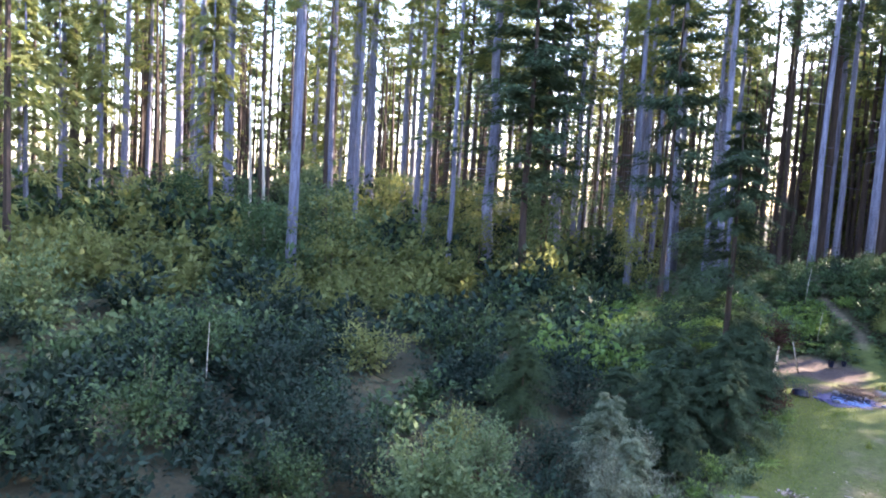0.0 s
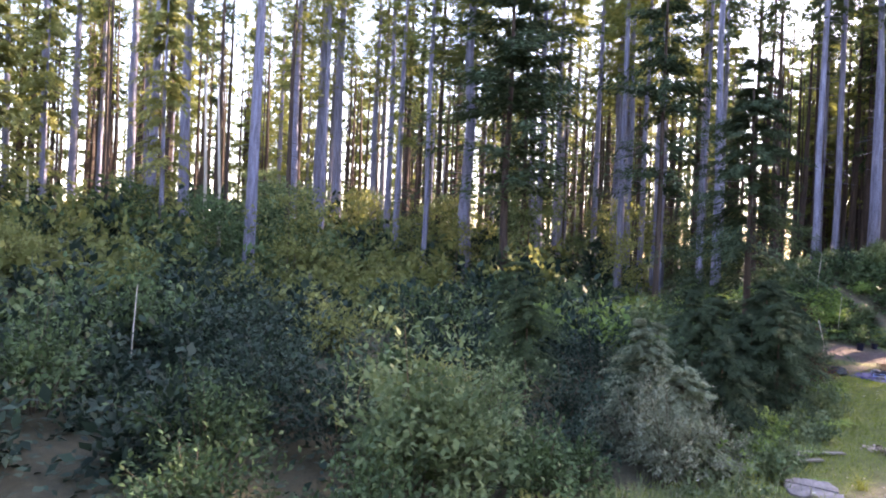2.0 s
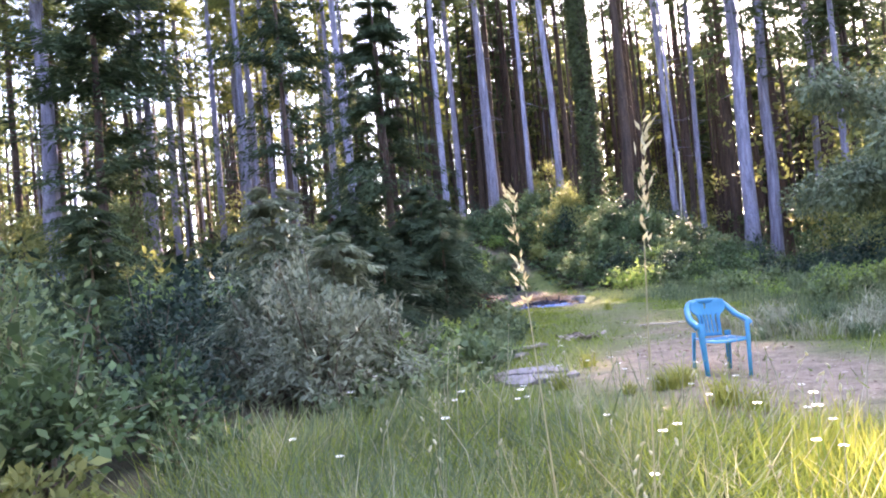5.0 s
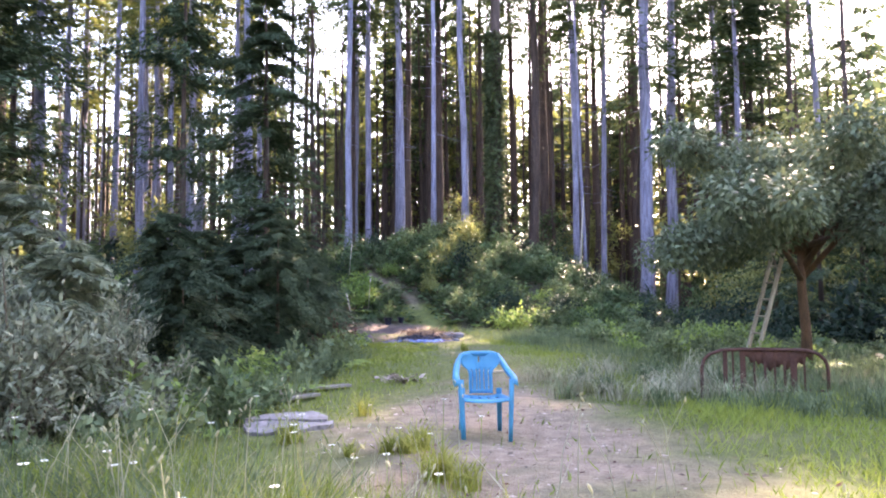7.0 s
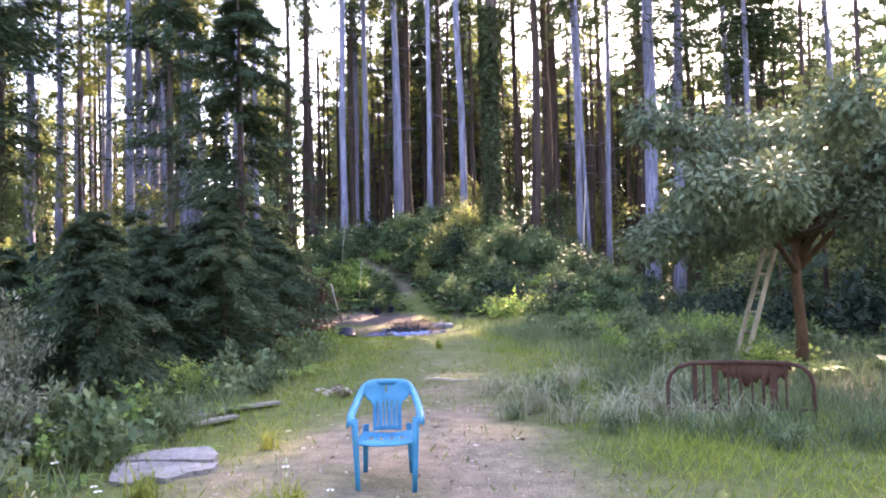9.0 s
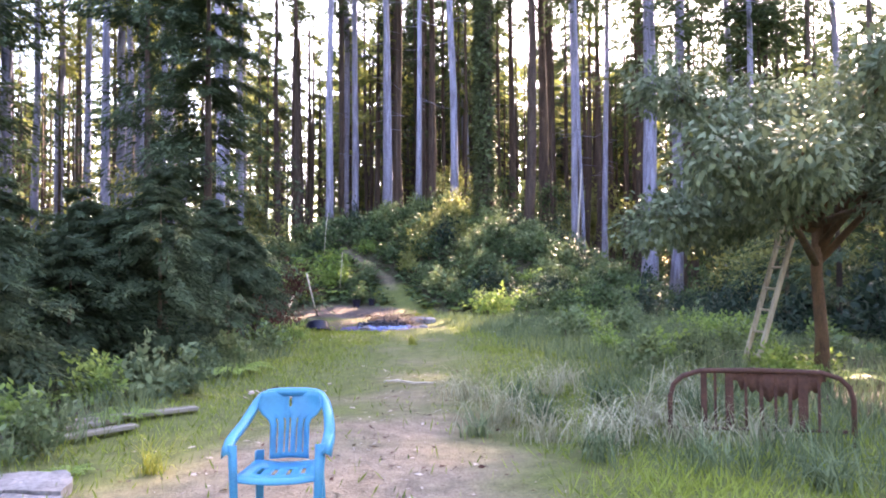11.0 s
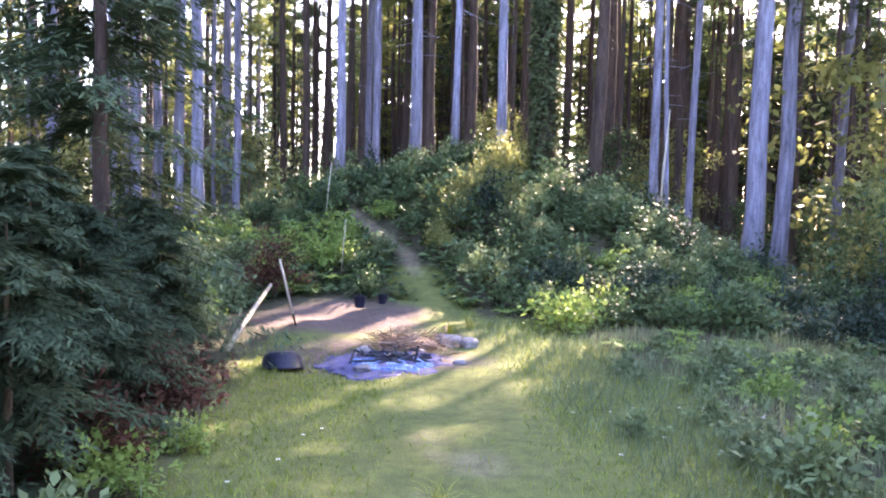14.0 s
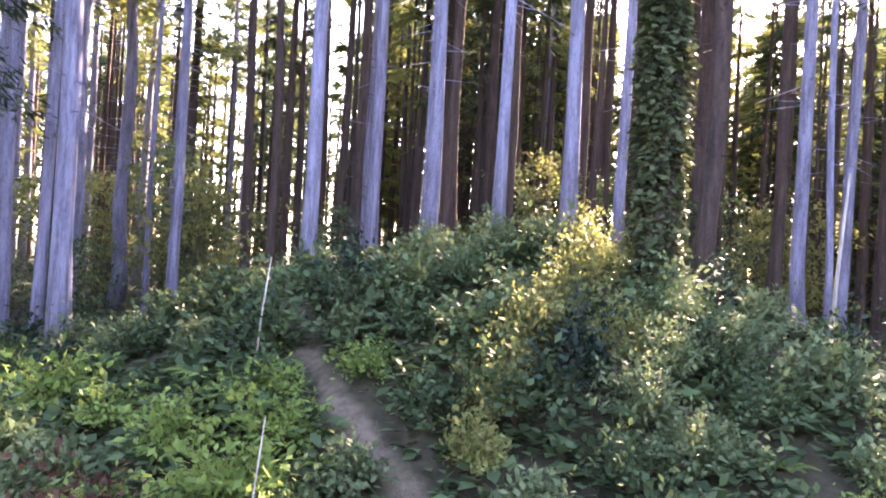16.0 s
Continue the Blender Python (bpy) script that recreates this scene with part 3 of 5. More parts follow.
def far_woods():
    """The rest of the wood, too far and dense to count."""
    r = np.random.default_rng(11)
    warm_lit, quads = [], []
    trunk_proto = [np.array(tube([(0, 0, -0.5), (0.1, 0, 9), (0.15, 0.1, 24)], [0.26, 0.19, 0.03], 5, False)[0]) for _ in range(1)][0]
    faces0 = tube([(0, 0, -0.5), (0.1, 0, 9), (0.15, 0.1, 24)], [0.26, 0.19, 0.03], 5, False)[1]
    crown = [fir_crown(24, 2.5 + 2.5 * k, 2.4, 56, 18, 0.72, np.random.default_rng(60 + k), 0.3) for k in range(3)] + [fir_crown(25, 4 + 3.5 * k, 2.4, 52, 18, 0.72, np.random.default_rng(64 + k), 0.3) for k in range(3)]
    vs, fs = [], []
    for n in range(650):
        west = 480 <= n < 580
        a = r.uniform(-math.pi, math.pi)
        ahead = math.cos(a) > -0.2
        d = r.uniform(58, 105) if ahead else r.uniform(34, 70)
        x, y = -4 + d * math.sin(a), 14 + d * math.cos(a)
        if west:
            x, y = r.uniform(-110, -62), r.uniform(-20, 75)
            d = 90
        elif n >= 580:
            x, y = r.uniform(-18, 1), r.uniform(58, 95)
            d = 90
        elif abs(x) > 12 and y > 10 and r.uniform() < 0.3:
            continue
        if y > 0 and d < 78 and abs(x) < 20 and r.uniform() < (0.2 if x < 0 else 0.5):
            continue
        if in_lane(x, y):
            continue
        s, sz = r.uniform(0.7, 1.25), r.uniform(0.95, 1.35)
        z = float(land(x, y))
        base = len(vs) * 15
        vs.append(trunk_proto * np.array([s, s, sz]) + np.array([x, y, z]))
        fs += [tuple(i + base for i in f) for f in faces0]
        t = r.uniform(0, 2 * math.pi)
        c = crown[n % 3 + (3 if west or x > -14 and y > 20 else 0)]
        cx = c[..., 0] * math.cos(t) - c[..., 1] * math.sin(t)
        cy = c[..., 0] * math.sin(t) + c[..., 1] * math.cos(t)
        # crowns meant as sunlit get the warm painted needles
        (warm_lit if (x < -8 and n % 5) or n % 3 == 0 else quads).append(np.stack([cx * s + x, cy * s + y, c[..., 2] * sz + z], -1))
    # the deep end of the wood, closing the view between the trunks
    rough = [fir_crown(24, 1.5 + 3.0 * k, 3.0, 42, 12, 1.0, np.random.default_rng(70 + k), 0.3, 0.8) for k in range(4)]
    for n in range(400):
        x, y = r.uniform(-95, 75), r.uniform(84, 122)
        if n % 4 == 0:
            x, y = r.choice([r.uniform(-120, -84), r.uniform(48, 80)]), r.uniform(-10, 90)
        s, sz = r.uniform(0.8, 1.5), r.uniform(1.0, 1.5)
        if n >= 300:
            x = r.uniform(-2, 46)
            y = r.uniform(88, 124) if n < 355 else r.uniform(67, 84)
            sz = sz if n < 355 else 0.9 + 0.1 * s / 1.5
        elif -75 < x < -12 and n % 3 == 1:
            continue
        t, z, c = r.uniform(0, 2 * math.pi), float(land(x, y)), rough[n % 4]
        base = len(vs) * 15
        vs.append(trunk_proto * np.array([s, s, sz]) + np.array([x, y, z]))
        fs += [tuple(i + base for i in f) for f in faces0]
        cx = c[..., 0] * math.cos(t) - c[..., 1] * math.sin(t)
        cy = c[..., 0] * math.sin(t) + c[..., 1] * math.cos(t)
        (quads if n % 3 == 0 else warm_lit).append(np.stack([cx * s + x, cy * s + y, c[..., 2] * sz + z], -1))
    # slim dark trunks that fill the gaps behind the knoll
    slim = [np.array(tube([(0, 0, -0.5), (0.15 * k, 0.1, 8), (0.3 * k - 0.2, 0.0, 21)], [0.2, 0.16, 0.05], 5, False)[0]) for k in range(3)]
    for n in range(430):
        x, y = r.uniform(-80, 40), r.uniform(47, 88)
        if x < -45:
            y = r.uniform(20, 88)
        s = r.uniform(0.45, 1.35)
        if x < -9 and n % 5 < 2:
            continue
        base = len(vs) * 15
        vs.append(slim[n % 3] * np.array([s, s, r.uniform(0.8, 1.2)]) + np.array([x, y, float(land(x, y))]))
        fs += [tuple(i + base for i in f) for f in faces0]
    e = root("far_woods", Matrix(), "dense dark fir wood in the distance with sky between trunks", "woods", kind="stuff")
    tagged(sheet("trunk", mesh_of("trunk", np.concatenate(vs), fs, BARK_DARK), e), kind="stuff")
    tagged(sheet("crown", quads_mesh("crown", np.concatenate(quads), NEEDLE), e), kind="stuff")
    tagged(sheet("crown", quads_mesh("crown", np.concatenate(warm_lit), NEEDLE_WARM_LIT), e), kind="stuff")


far_woods()


# ---- young firs at the edge of the yard ----
def young_fir(m, height, reach, seed, label, needle=NEEDLE_DARK, branches=96, sprays=190, size=0.12, start=0.15):
    r = np.random.default_rng(seed)
    t = root("young_fir", m, label, "tree", "young firs")
    v, f = fir_trunk(height, 0.02 + height * 0.012, r, 0.0, 0, 8)
    sheet("trunk", mesh_of("trunk", v, f, BARK_DARK if height > 5 else STEM, True), t)
    q = fir_crown(height, start, reach * 1.15, branches, sprays, size, r, 0.3, 0.72, 0.35, 0.2)
    sheet("crown", quads_mesh("crown", q, needle), t)
    return t


DARK_FIR = "dark green young fir with drooping boughs at the yard's edge"
for i, (x, y, h, rc) in enumerate([(-3.75, 12.4, 2.9, 1.4), (-4.4, 13.9, 3.3, 1.5), (-5.0, 10.6, 2.7, 1.4), (-4.1, 15.9, 2.9, 1.2), (-4.2, 9.4, 2.1, 1.2), (-4.4, 12.4, 2.5, 1.4), (-4.5, 11.4, 2.0, 1.2), (-4.9, 17.2, 3.2, 1.4), (-5.6, 13.6, 2.8, 1.5), (-5.6, 18.6, 2.8, 1.4), (-6.6, 11.0, 2.3, 1.4), (-7.0, 15.6, 3.2, 1.5), (-5.4, 8.2, 1.9, 1.1), (-4.4, 17.3, 2.6, 1.2), (-5.0, 19.9, 2.3, 1.0), (-5.9, 21.0, 2.8, 1.3)]):
    young_fir(stand(x, y, 0.05, 50 * i), h, rc, 200 + i, DARK_FIR)
young_fir(stand(-6.9, 21.5, 0.05, 20), 11.5, 3.3, 218, "slender taller fir with sparse layered boughs behind the young firs", NEEDLE_DARK, 120, 260, 0.25, 0.8)
for i, (x, y, h, rc) in enumerate([(-4.9, 6.9, 2.7, 1.15), (-3.95, 6.2, 1.9, 0.95), (-8.6, 8.6, 2.9, 1.7), (-10.2, 10.6, 3.6, 2.0)]):
    young_fir(stand(x, y, 0.05, 70 * i), h, rc, 222 + i, ("soft grey-green young fir with drooping tips beside the grass", "mid-green young fir in the thicket")[i > 1], (NEEDLE_SOFT, NEEDLE)[i > 1], 84, 150, 0.13, 0.1)
# the broad dark firs with wide flat boughs beyond the thicket
big = fir("fir_tree", "dark broad fir with wide layered boughs behind the thicket", "tree", stand(-23.7, 30.9, 0.1), 24, 0.30, 7.0, 7.2, 66, 180, 0.52, NEEDLE_DARK, BARK_DARK, 230, 0.0, 0.12, 20)
copy_thing(big, stand(-15.1, 34.0, 0.1, 130) @ Matrix.Diagonal((0.62, 0.62, 0.95, 1)))
copy_thing(big, stand(-26.2, 37.0, 0.1, 230) @ Matrix.Diagonal((0.7, 0.7, 1.1, 1)))
for i, (x, y, h, rc) in enumerate([(8.6, 18.6, 5.5, 1.7), (10.6, 20.5, 6.5, 1.9), (12.4, 17.5, 6.0, 1.9), (9.4, 23.5, 5.0, 1.7)]):
    young_fir(stand(x, y, 0.05, 50 * i), h, rc, 260 + i, "dark green young fir behind the fruit tree", NEEDLE_DARK, 80, 120, 0.18)
# pale firs, the sun on them painted into their needles
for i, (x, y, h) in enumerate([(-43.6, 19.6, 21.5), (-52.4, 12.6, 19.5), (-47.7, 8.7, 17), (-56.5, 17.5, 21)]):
    fir("fir_tree", "fir with hanging sprays, sunlight painted into its pale needles", "tree", stand(x, y, 0.1, 80 * i), h, 0.2, 4.0, 2.9, 90, 60, 0.50, NEEDLE_PALE_LIT, BARK, 240 + i, 0.0, 0.55, 10)


# ---- shrubs ----
def shrub_leaves(wide, high, count, leaf, seed, per=34, long=1.9, loose=0.075):
    """Leaves along arching shoots out of one base; also the shoots' foot, middle and end."""
    r = np.random.default_rng(seed)
    n = max(12, count // per)
    a, el = r.uniform(0, 2 * math.pi, n), r.uniform(0.02, 1.0, n)
    reach = r.uniform(0.62, 1.12, n) * (1 + 0.22 * np.sin(3 * a + seed))
    end = np.stack([np.cos(a) * np.cos(el * 1.5) * wide * 0.5 * reach, np.sin(a) * np.cos(el * 1.5) * wide * 0.5 * reach, (0.18 + 0.82 * np.sin(el * 1.5)) * high * reach], 1)
    foot = end * np.array([0.28, 0.28, 0.0]) * r.uniform(0.3, 1, (n, 1))
    mid = (foot + end) / 2 + np.stack([0 * a, 0 * a, high * 0.22 * np.cos(el * 1.5)], 1)
    i = np.repeat(np.arange(n), per)
    s = r.uniform(0.22, 1.0, n * per)[:, None] ** 0.75
    p = (1 - s) ** 2 * foot[i] + 2 * s * (1 - s) * mid[i] + s**2 * end[i]
    tang = unit(2 * (1 - s) * (mid[i] - foot[i]) + 2 * s * (end[i] - mid[i]))
    spread = loose * wide * (0.4 + s)
    p = p + r.normal(0, 1, p.shape) * spread * np.array([1, 1, 0.75]) * 0.75
    p[:, 2] = np.abs(p[:, 2])
    way = unit(0.6 * tang + r.normal(0, 0.6, p.shape) + np.array([0, 0, -0.1]))
    side = unit(np.cross(way, unit(np.array([0, 0, 1.0]) + 0.4 * tang + r.normal(0, 0.5, p.shape))))
    ln = leaf * r.uniform(0.55, 1.45, len(p))
    return blades(p, way, side, ln, ln / long), foot, mid, end


def shrub(name, m, wide, high, count, leaf, stuff, seed, label, category="shrub", group="", per=34, long=1.9, stalks=14, loose=0.075):
    t = root(name, m, label, category, group)
    q, foot, mid, end = shrub_leaves(wide, high, count, leaf, seed, per, long, loose)
    sheet("foliage", quads_mesh("foliage", q, stuff), t)
    pieces = [tube([foot[k], mid[k], end[k]], [0.014, 0.009, 0.003], 4, False) for k in range(min(len(foot), stalks))]
    v, f = joined(pieces)
    sheet("stem", mesh_of("stem", v, f, STEM), t)
    return t


# Yellow and dark leaves here paint sunlight and shade into the shrubs.
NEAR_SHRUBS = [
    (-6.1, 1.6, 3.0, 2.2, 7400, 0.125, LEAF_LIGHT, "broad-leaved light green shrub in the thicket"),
    (-10.9, 2.7, 4.1, 2.37, 3600, 0.11, LEAF_DARK, "dark green shrub in the thicket, shade painted into its leaves"),
    (-8.5, 2.3, 2.7, 1.85, 2600, 0.10, LEAF_DARK, "dark green shrub in the thicket, shade painted into its leaves"),
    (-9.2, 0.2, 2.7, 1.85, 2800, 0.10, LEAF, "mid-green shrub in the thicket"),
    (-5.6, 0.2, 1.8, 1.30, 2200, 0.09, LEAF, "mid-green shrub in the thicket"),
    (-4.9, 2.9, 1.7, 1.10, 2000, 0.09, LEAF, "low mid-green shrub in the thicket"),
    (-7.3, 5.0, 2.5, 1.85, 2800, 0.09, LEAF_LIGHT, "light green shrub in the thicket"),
    (-29.0, 23.2, 4.9, 2.28, 2200, 0.17, LEAF_YELLOW_LIT, "shrub with sunlight painted into its yellow-green leaves"),
    (-17.0, 10.3, 3.9, 1.93, 2200, 0.16, LEAF_YELLOW_LIT, "shrub with sunlight painted into its yellow-green leaves"),
    (-37.6, 8.6, 6.8, 3.23, 3000, 0.19, LEAF_YELLOW_LIT, "bank shrub with sunlight painted into its yellow-green leaves"),
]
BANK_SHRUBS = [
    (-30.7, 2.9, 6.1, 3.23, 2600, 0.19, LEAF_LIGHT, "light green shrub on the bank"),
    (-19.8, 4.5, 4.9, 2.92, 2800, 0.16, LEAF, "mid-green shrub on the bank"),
    (-40.6, 23.7, 5.7, 2.28, 2200, 0.19, LEAF_YELLOW_LIT, "shrub under the firs, sunlight painted into yellow-green leaves"),
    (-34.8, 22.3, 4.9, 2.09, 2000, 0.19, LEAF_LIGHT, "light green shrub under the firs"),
    (-9.1, 6.1, 2.0, 1.36, 2000, 0.10, LEAF_YELLOW_LIT, "yellow-green shrub at the thicket's edge"),
    (-6.4, 6.5, 2.4, 1.50, 2600, 0.08, LEAF_DARK, "shrub with deep shade painted into its dark leaves"),
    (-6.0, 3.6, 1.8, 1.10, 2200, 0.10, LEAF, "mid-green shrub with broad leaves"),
    (-4.3, 1.9, 1.0, 0.55, 900, 0.09, LEAF_YELLOW_LIT, "low yellow-green shrub by the grass"),
    (-16.8, 6.9, 4.5, 2.26, 2600, 0.15, LEAF_DARK, "dark green shrub in the thicket, shade painted into its leaves"),
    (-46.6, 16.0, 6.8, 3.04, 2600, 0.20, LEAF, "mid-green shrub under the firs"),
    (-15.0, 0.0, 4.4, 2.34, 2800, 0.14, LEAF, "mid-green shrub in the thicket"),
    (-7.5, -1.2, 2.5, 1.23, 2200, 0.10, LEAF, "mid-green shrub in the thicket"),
    (-27.7, 13.6, 5.7, 2.47, 2400, 0.17, LEAF_YELLOW_LIT, "shrub with sunlight painted into its yellow-green leaves"),
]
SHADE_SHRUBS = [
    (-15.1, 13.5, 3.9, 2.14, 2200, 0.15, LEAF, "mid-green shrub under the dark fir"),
    (-8.5, 12.2, 3.2, 1.89, 2400, 0.11, LEAF_DARK, "shrub with deep shade painted into its dark leaves"),
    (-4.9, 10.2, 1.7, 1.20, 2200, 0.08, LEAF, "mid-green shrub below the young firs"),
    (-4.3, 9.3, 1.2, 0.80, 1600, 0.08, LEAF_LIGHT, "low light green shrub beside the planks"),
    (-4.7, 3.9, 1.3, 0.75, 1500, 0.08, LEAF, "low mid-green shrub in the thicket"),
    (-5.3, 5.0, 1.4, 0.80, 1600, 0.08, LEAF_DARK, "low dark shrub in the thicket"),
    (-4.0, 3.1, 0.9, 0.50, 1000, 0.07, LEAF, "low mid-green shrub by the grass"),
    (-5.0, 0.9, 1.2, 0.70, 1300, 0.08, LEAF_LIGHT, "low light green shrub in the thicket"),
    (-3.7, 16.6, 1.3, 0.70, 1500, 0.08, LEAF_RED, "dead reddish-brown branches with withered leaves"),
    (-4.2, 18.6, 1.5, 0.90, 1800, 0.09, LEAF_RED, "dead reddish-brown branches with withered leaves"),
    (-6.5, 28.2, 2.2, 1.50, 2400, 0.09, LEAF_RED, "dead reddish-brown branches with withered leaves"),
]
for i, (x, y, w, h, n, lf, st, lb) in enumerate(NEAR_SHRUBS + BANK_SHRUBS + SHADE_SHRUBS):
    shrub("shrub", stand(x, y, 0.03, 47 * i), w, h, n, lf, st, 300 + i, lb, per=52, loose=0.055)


for i, (x, y, w, h, n) in enumerate([(-3.9, 5.5, 1.9, 1.45, 6000), (-4.7, 6.3, 1.7, 1.5, 4200), (-4.4, 7.8, 1.6, 1.3, 3600), (-3.4, 6.4, 1.3, 0.9, 2600)]):
    shrub("shrub", stand(x, y, 0.03, 70 * i), w, h, n, 0.085, LEAF_GREY, 220 + i, "feathery grey-green shrub beside the grass", per=80, long=3.4, stalks=26, loose=0.042)


def clothe_knoll():
    """Knee- to waist-high shrubs over the knoll and round the wood's edge, copied from a few."""
    r = np.random.default_rng(21)
    kinds, looks = [], [(LEAF, "dense leathery-leaved shrub on the knoll", 1.0), (LEAF_DARK, "dark dense shrub on the knoll", 1.1), (LEAF_LIGHT, "light green shrub on the knoll", 0.9), (LEAF, "low dense shrub on the knoll", 0.8), (LEAF_YELLOW_LIT, "knoll shrub with sunlight painted into yellow-green leaves", 1.0), (FERN, "fresh green low shrub beside the path", 0.75)]
    for i, (st, lb, h) in enumerate(looks):
        kinds.append(shrub("shrub", stand((-6.5, 4.5, 3.5, -9.5, -0.9, -5.4)[i], (33.5, 33, 30, 31, 36.4, 30.2)[i], 0.05), 2.2, h * 1.2, 1400 if i == 4 else 950, 0.105 if i == 4 else 0.145, st, 400 + i, lb, group="shrubs of the knoll"))
    spots = []
    tries = 0
    while len(spots) < 300 and tries < 12000:
        tries += 1
        x, y = r.uniform(-17, 15), r.uniform(26, 43)
        if r.uniform() < 0.2:
            x, y = r.choice([r.uniform(-13, -6.5), r.uniform(7.5, 16)]), r.uniform(16, 30)
        if in_yard(x, y, 0.5) > 0.02 or off_way(np.array(x), np.array(y)) < (3.2 if y < 30.5 else 1.7) or (-6.6 < x < -1.6 and 22 < y < 28.0):
            continue
        gap = 1.05 if y < 37 else 1.8
        if any(math.hypot(x - a, y - b) < gap for a, b, _ in spots):
            continue
        # yellow shrubs paint in the sunlit streak beside the path
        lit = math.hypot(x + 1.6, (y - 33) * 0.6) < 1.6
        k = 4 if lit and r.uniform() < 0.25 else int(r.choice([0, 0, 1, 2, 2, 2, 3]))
        if x < -4.0 and y < 33 and r.uniform() < 0.75:
            k = int(r.choice([2, 5, 5, 5]))
        if x > 6 and y < 30:
            k = 1
        if 0.5 < x < 7 and y < 31.5 and r.uniform() < 0.6:
            k = int(r.choice([2, 5, 5]))
        spots.append((x, y, k))
    # sunlight on the right slope is put into lighter leaves
    spots += [(2.6, 33.6, 2), (3.4, 34.8, 2), (4.0, 33.0, 2)]
    # the bank beyond the thicket: shade painted dark near by, sunlight yellow under the firs
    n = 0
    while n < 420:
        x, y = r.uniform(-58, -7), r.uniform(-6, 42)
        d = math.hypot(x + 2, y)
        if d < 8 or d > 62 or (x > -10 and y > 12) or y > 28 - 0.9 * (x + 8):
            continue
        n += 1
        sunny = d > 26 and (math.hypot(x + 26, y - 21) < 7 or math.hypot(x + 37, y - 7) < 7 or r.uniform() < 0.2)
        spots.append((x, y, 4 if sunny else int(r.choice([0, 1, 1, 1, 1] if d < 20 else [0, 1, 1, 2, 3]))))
    # the near ones stand by themselves, the far ones are a mass
    spots.sort(key=lambda p: math.hypot(p[0] + 2.5, (p[1] - 31)))
    far = {}
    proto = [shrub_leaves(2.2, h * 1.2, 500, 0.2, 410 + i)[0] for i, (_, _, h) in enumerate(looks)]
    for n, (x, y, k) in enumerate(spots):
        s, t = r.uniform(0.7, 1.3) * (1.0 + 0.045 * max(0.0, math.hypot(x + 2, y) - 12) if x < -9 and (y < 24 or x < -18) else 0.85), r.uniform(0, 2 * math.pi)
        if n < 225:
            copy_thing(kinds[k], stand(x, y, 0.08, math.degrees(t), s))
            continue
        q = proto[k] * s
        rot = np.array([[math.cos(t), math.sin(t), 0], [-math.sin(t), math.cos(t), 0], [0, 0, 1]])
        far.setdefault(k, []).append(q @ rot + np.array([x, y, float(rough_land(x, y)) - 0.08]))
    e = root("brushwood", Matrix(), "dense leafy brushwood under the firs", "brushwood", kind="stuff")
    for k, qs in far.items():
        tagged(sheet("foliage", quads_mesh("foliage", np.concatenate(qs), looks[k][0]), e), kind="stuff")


clothe_knoll()
shrub("shrub", stand(0.9, 29.0, 0.05), 1.8, 1.1, 2600, 0.10, LEAF_DARK, 450, "round dark shrub at the foot of the knoll")
shrub("shrub", stand(3.0, 28.3, 0.05), 2.0, 1.2, 2800, 0.10, LEAF_DARK, 451, "round dark shrub at the foot of the knoll")


# Yellow and lighter leaves paint a streak of sun up the knoll.
for i, (x, y, w, h, st) in enumerate([(0.2, 33.3, 1.5, 1.0, LEAF_LIGHT), (0.7, 34.7, 1.7, 1.1, LEAF), (-0.3, 32.2, 1.4, 0.9, LEAF_LIGHT), (0.3, 31.4, 1.4, 0.9, LEAF_LIGHT), (-0.5, 33.6, 1.4, 1.0, LEAF_YELLOW_LIT), (1.3, 33.6, 1.6, 1.0, LEAF), (-0.9, 35.5, 1.4, 1.5, LEAF_YELLOW_LIT), (-1.3, 34.6, 1.4, 1.4, LEAF_YELLOW_LIT), (-1.7, 33.7, 1.4, 1.3, LEAF_YELLOW_LIT), (-2.05, 32.8, 1.3, 1.3, LEAF_YELLOW_LIT), (-2.4, 31.9, 1.3, 1.2, LEAF_YELLOW_LIT), (-2.5, 31.0, 1.1, 0.9, LEAF_YELLOW_LIT), (-0.9, 36.4, 1.4, 1.4, LEAF_YELLOW_LIT)]):
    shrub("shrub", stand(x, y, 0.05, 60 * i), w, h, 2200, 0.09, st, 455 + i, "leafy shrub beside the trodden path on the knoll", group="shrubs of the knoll")


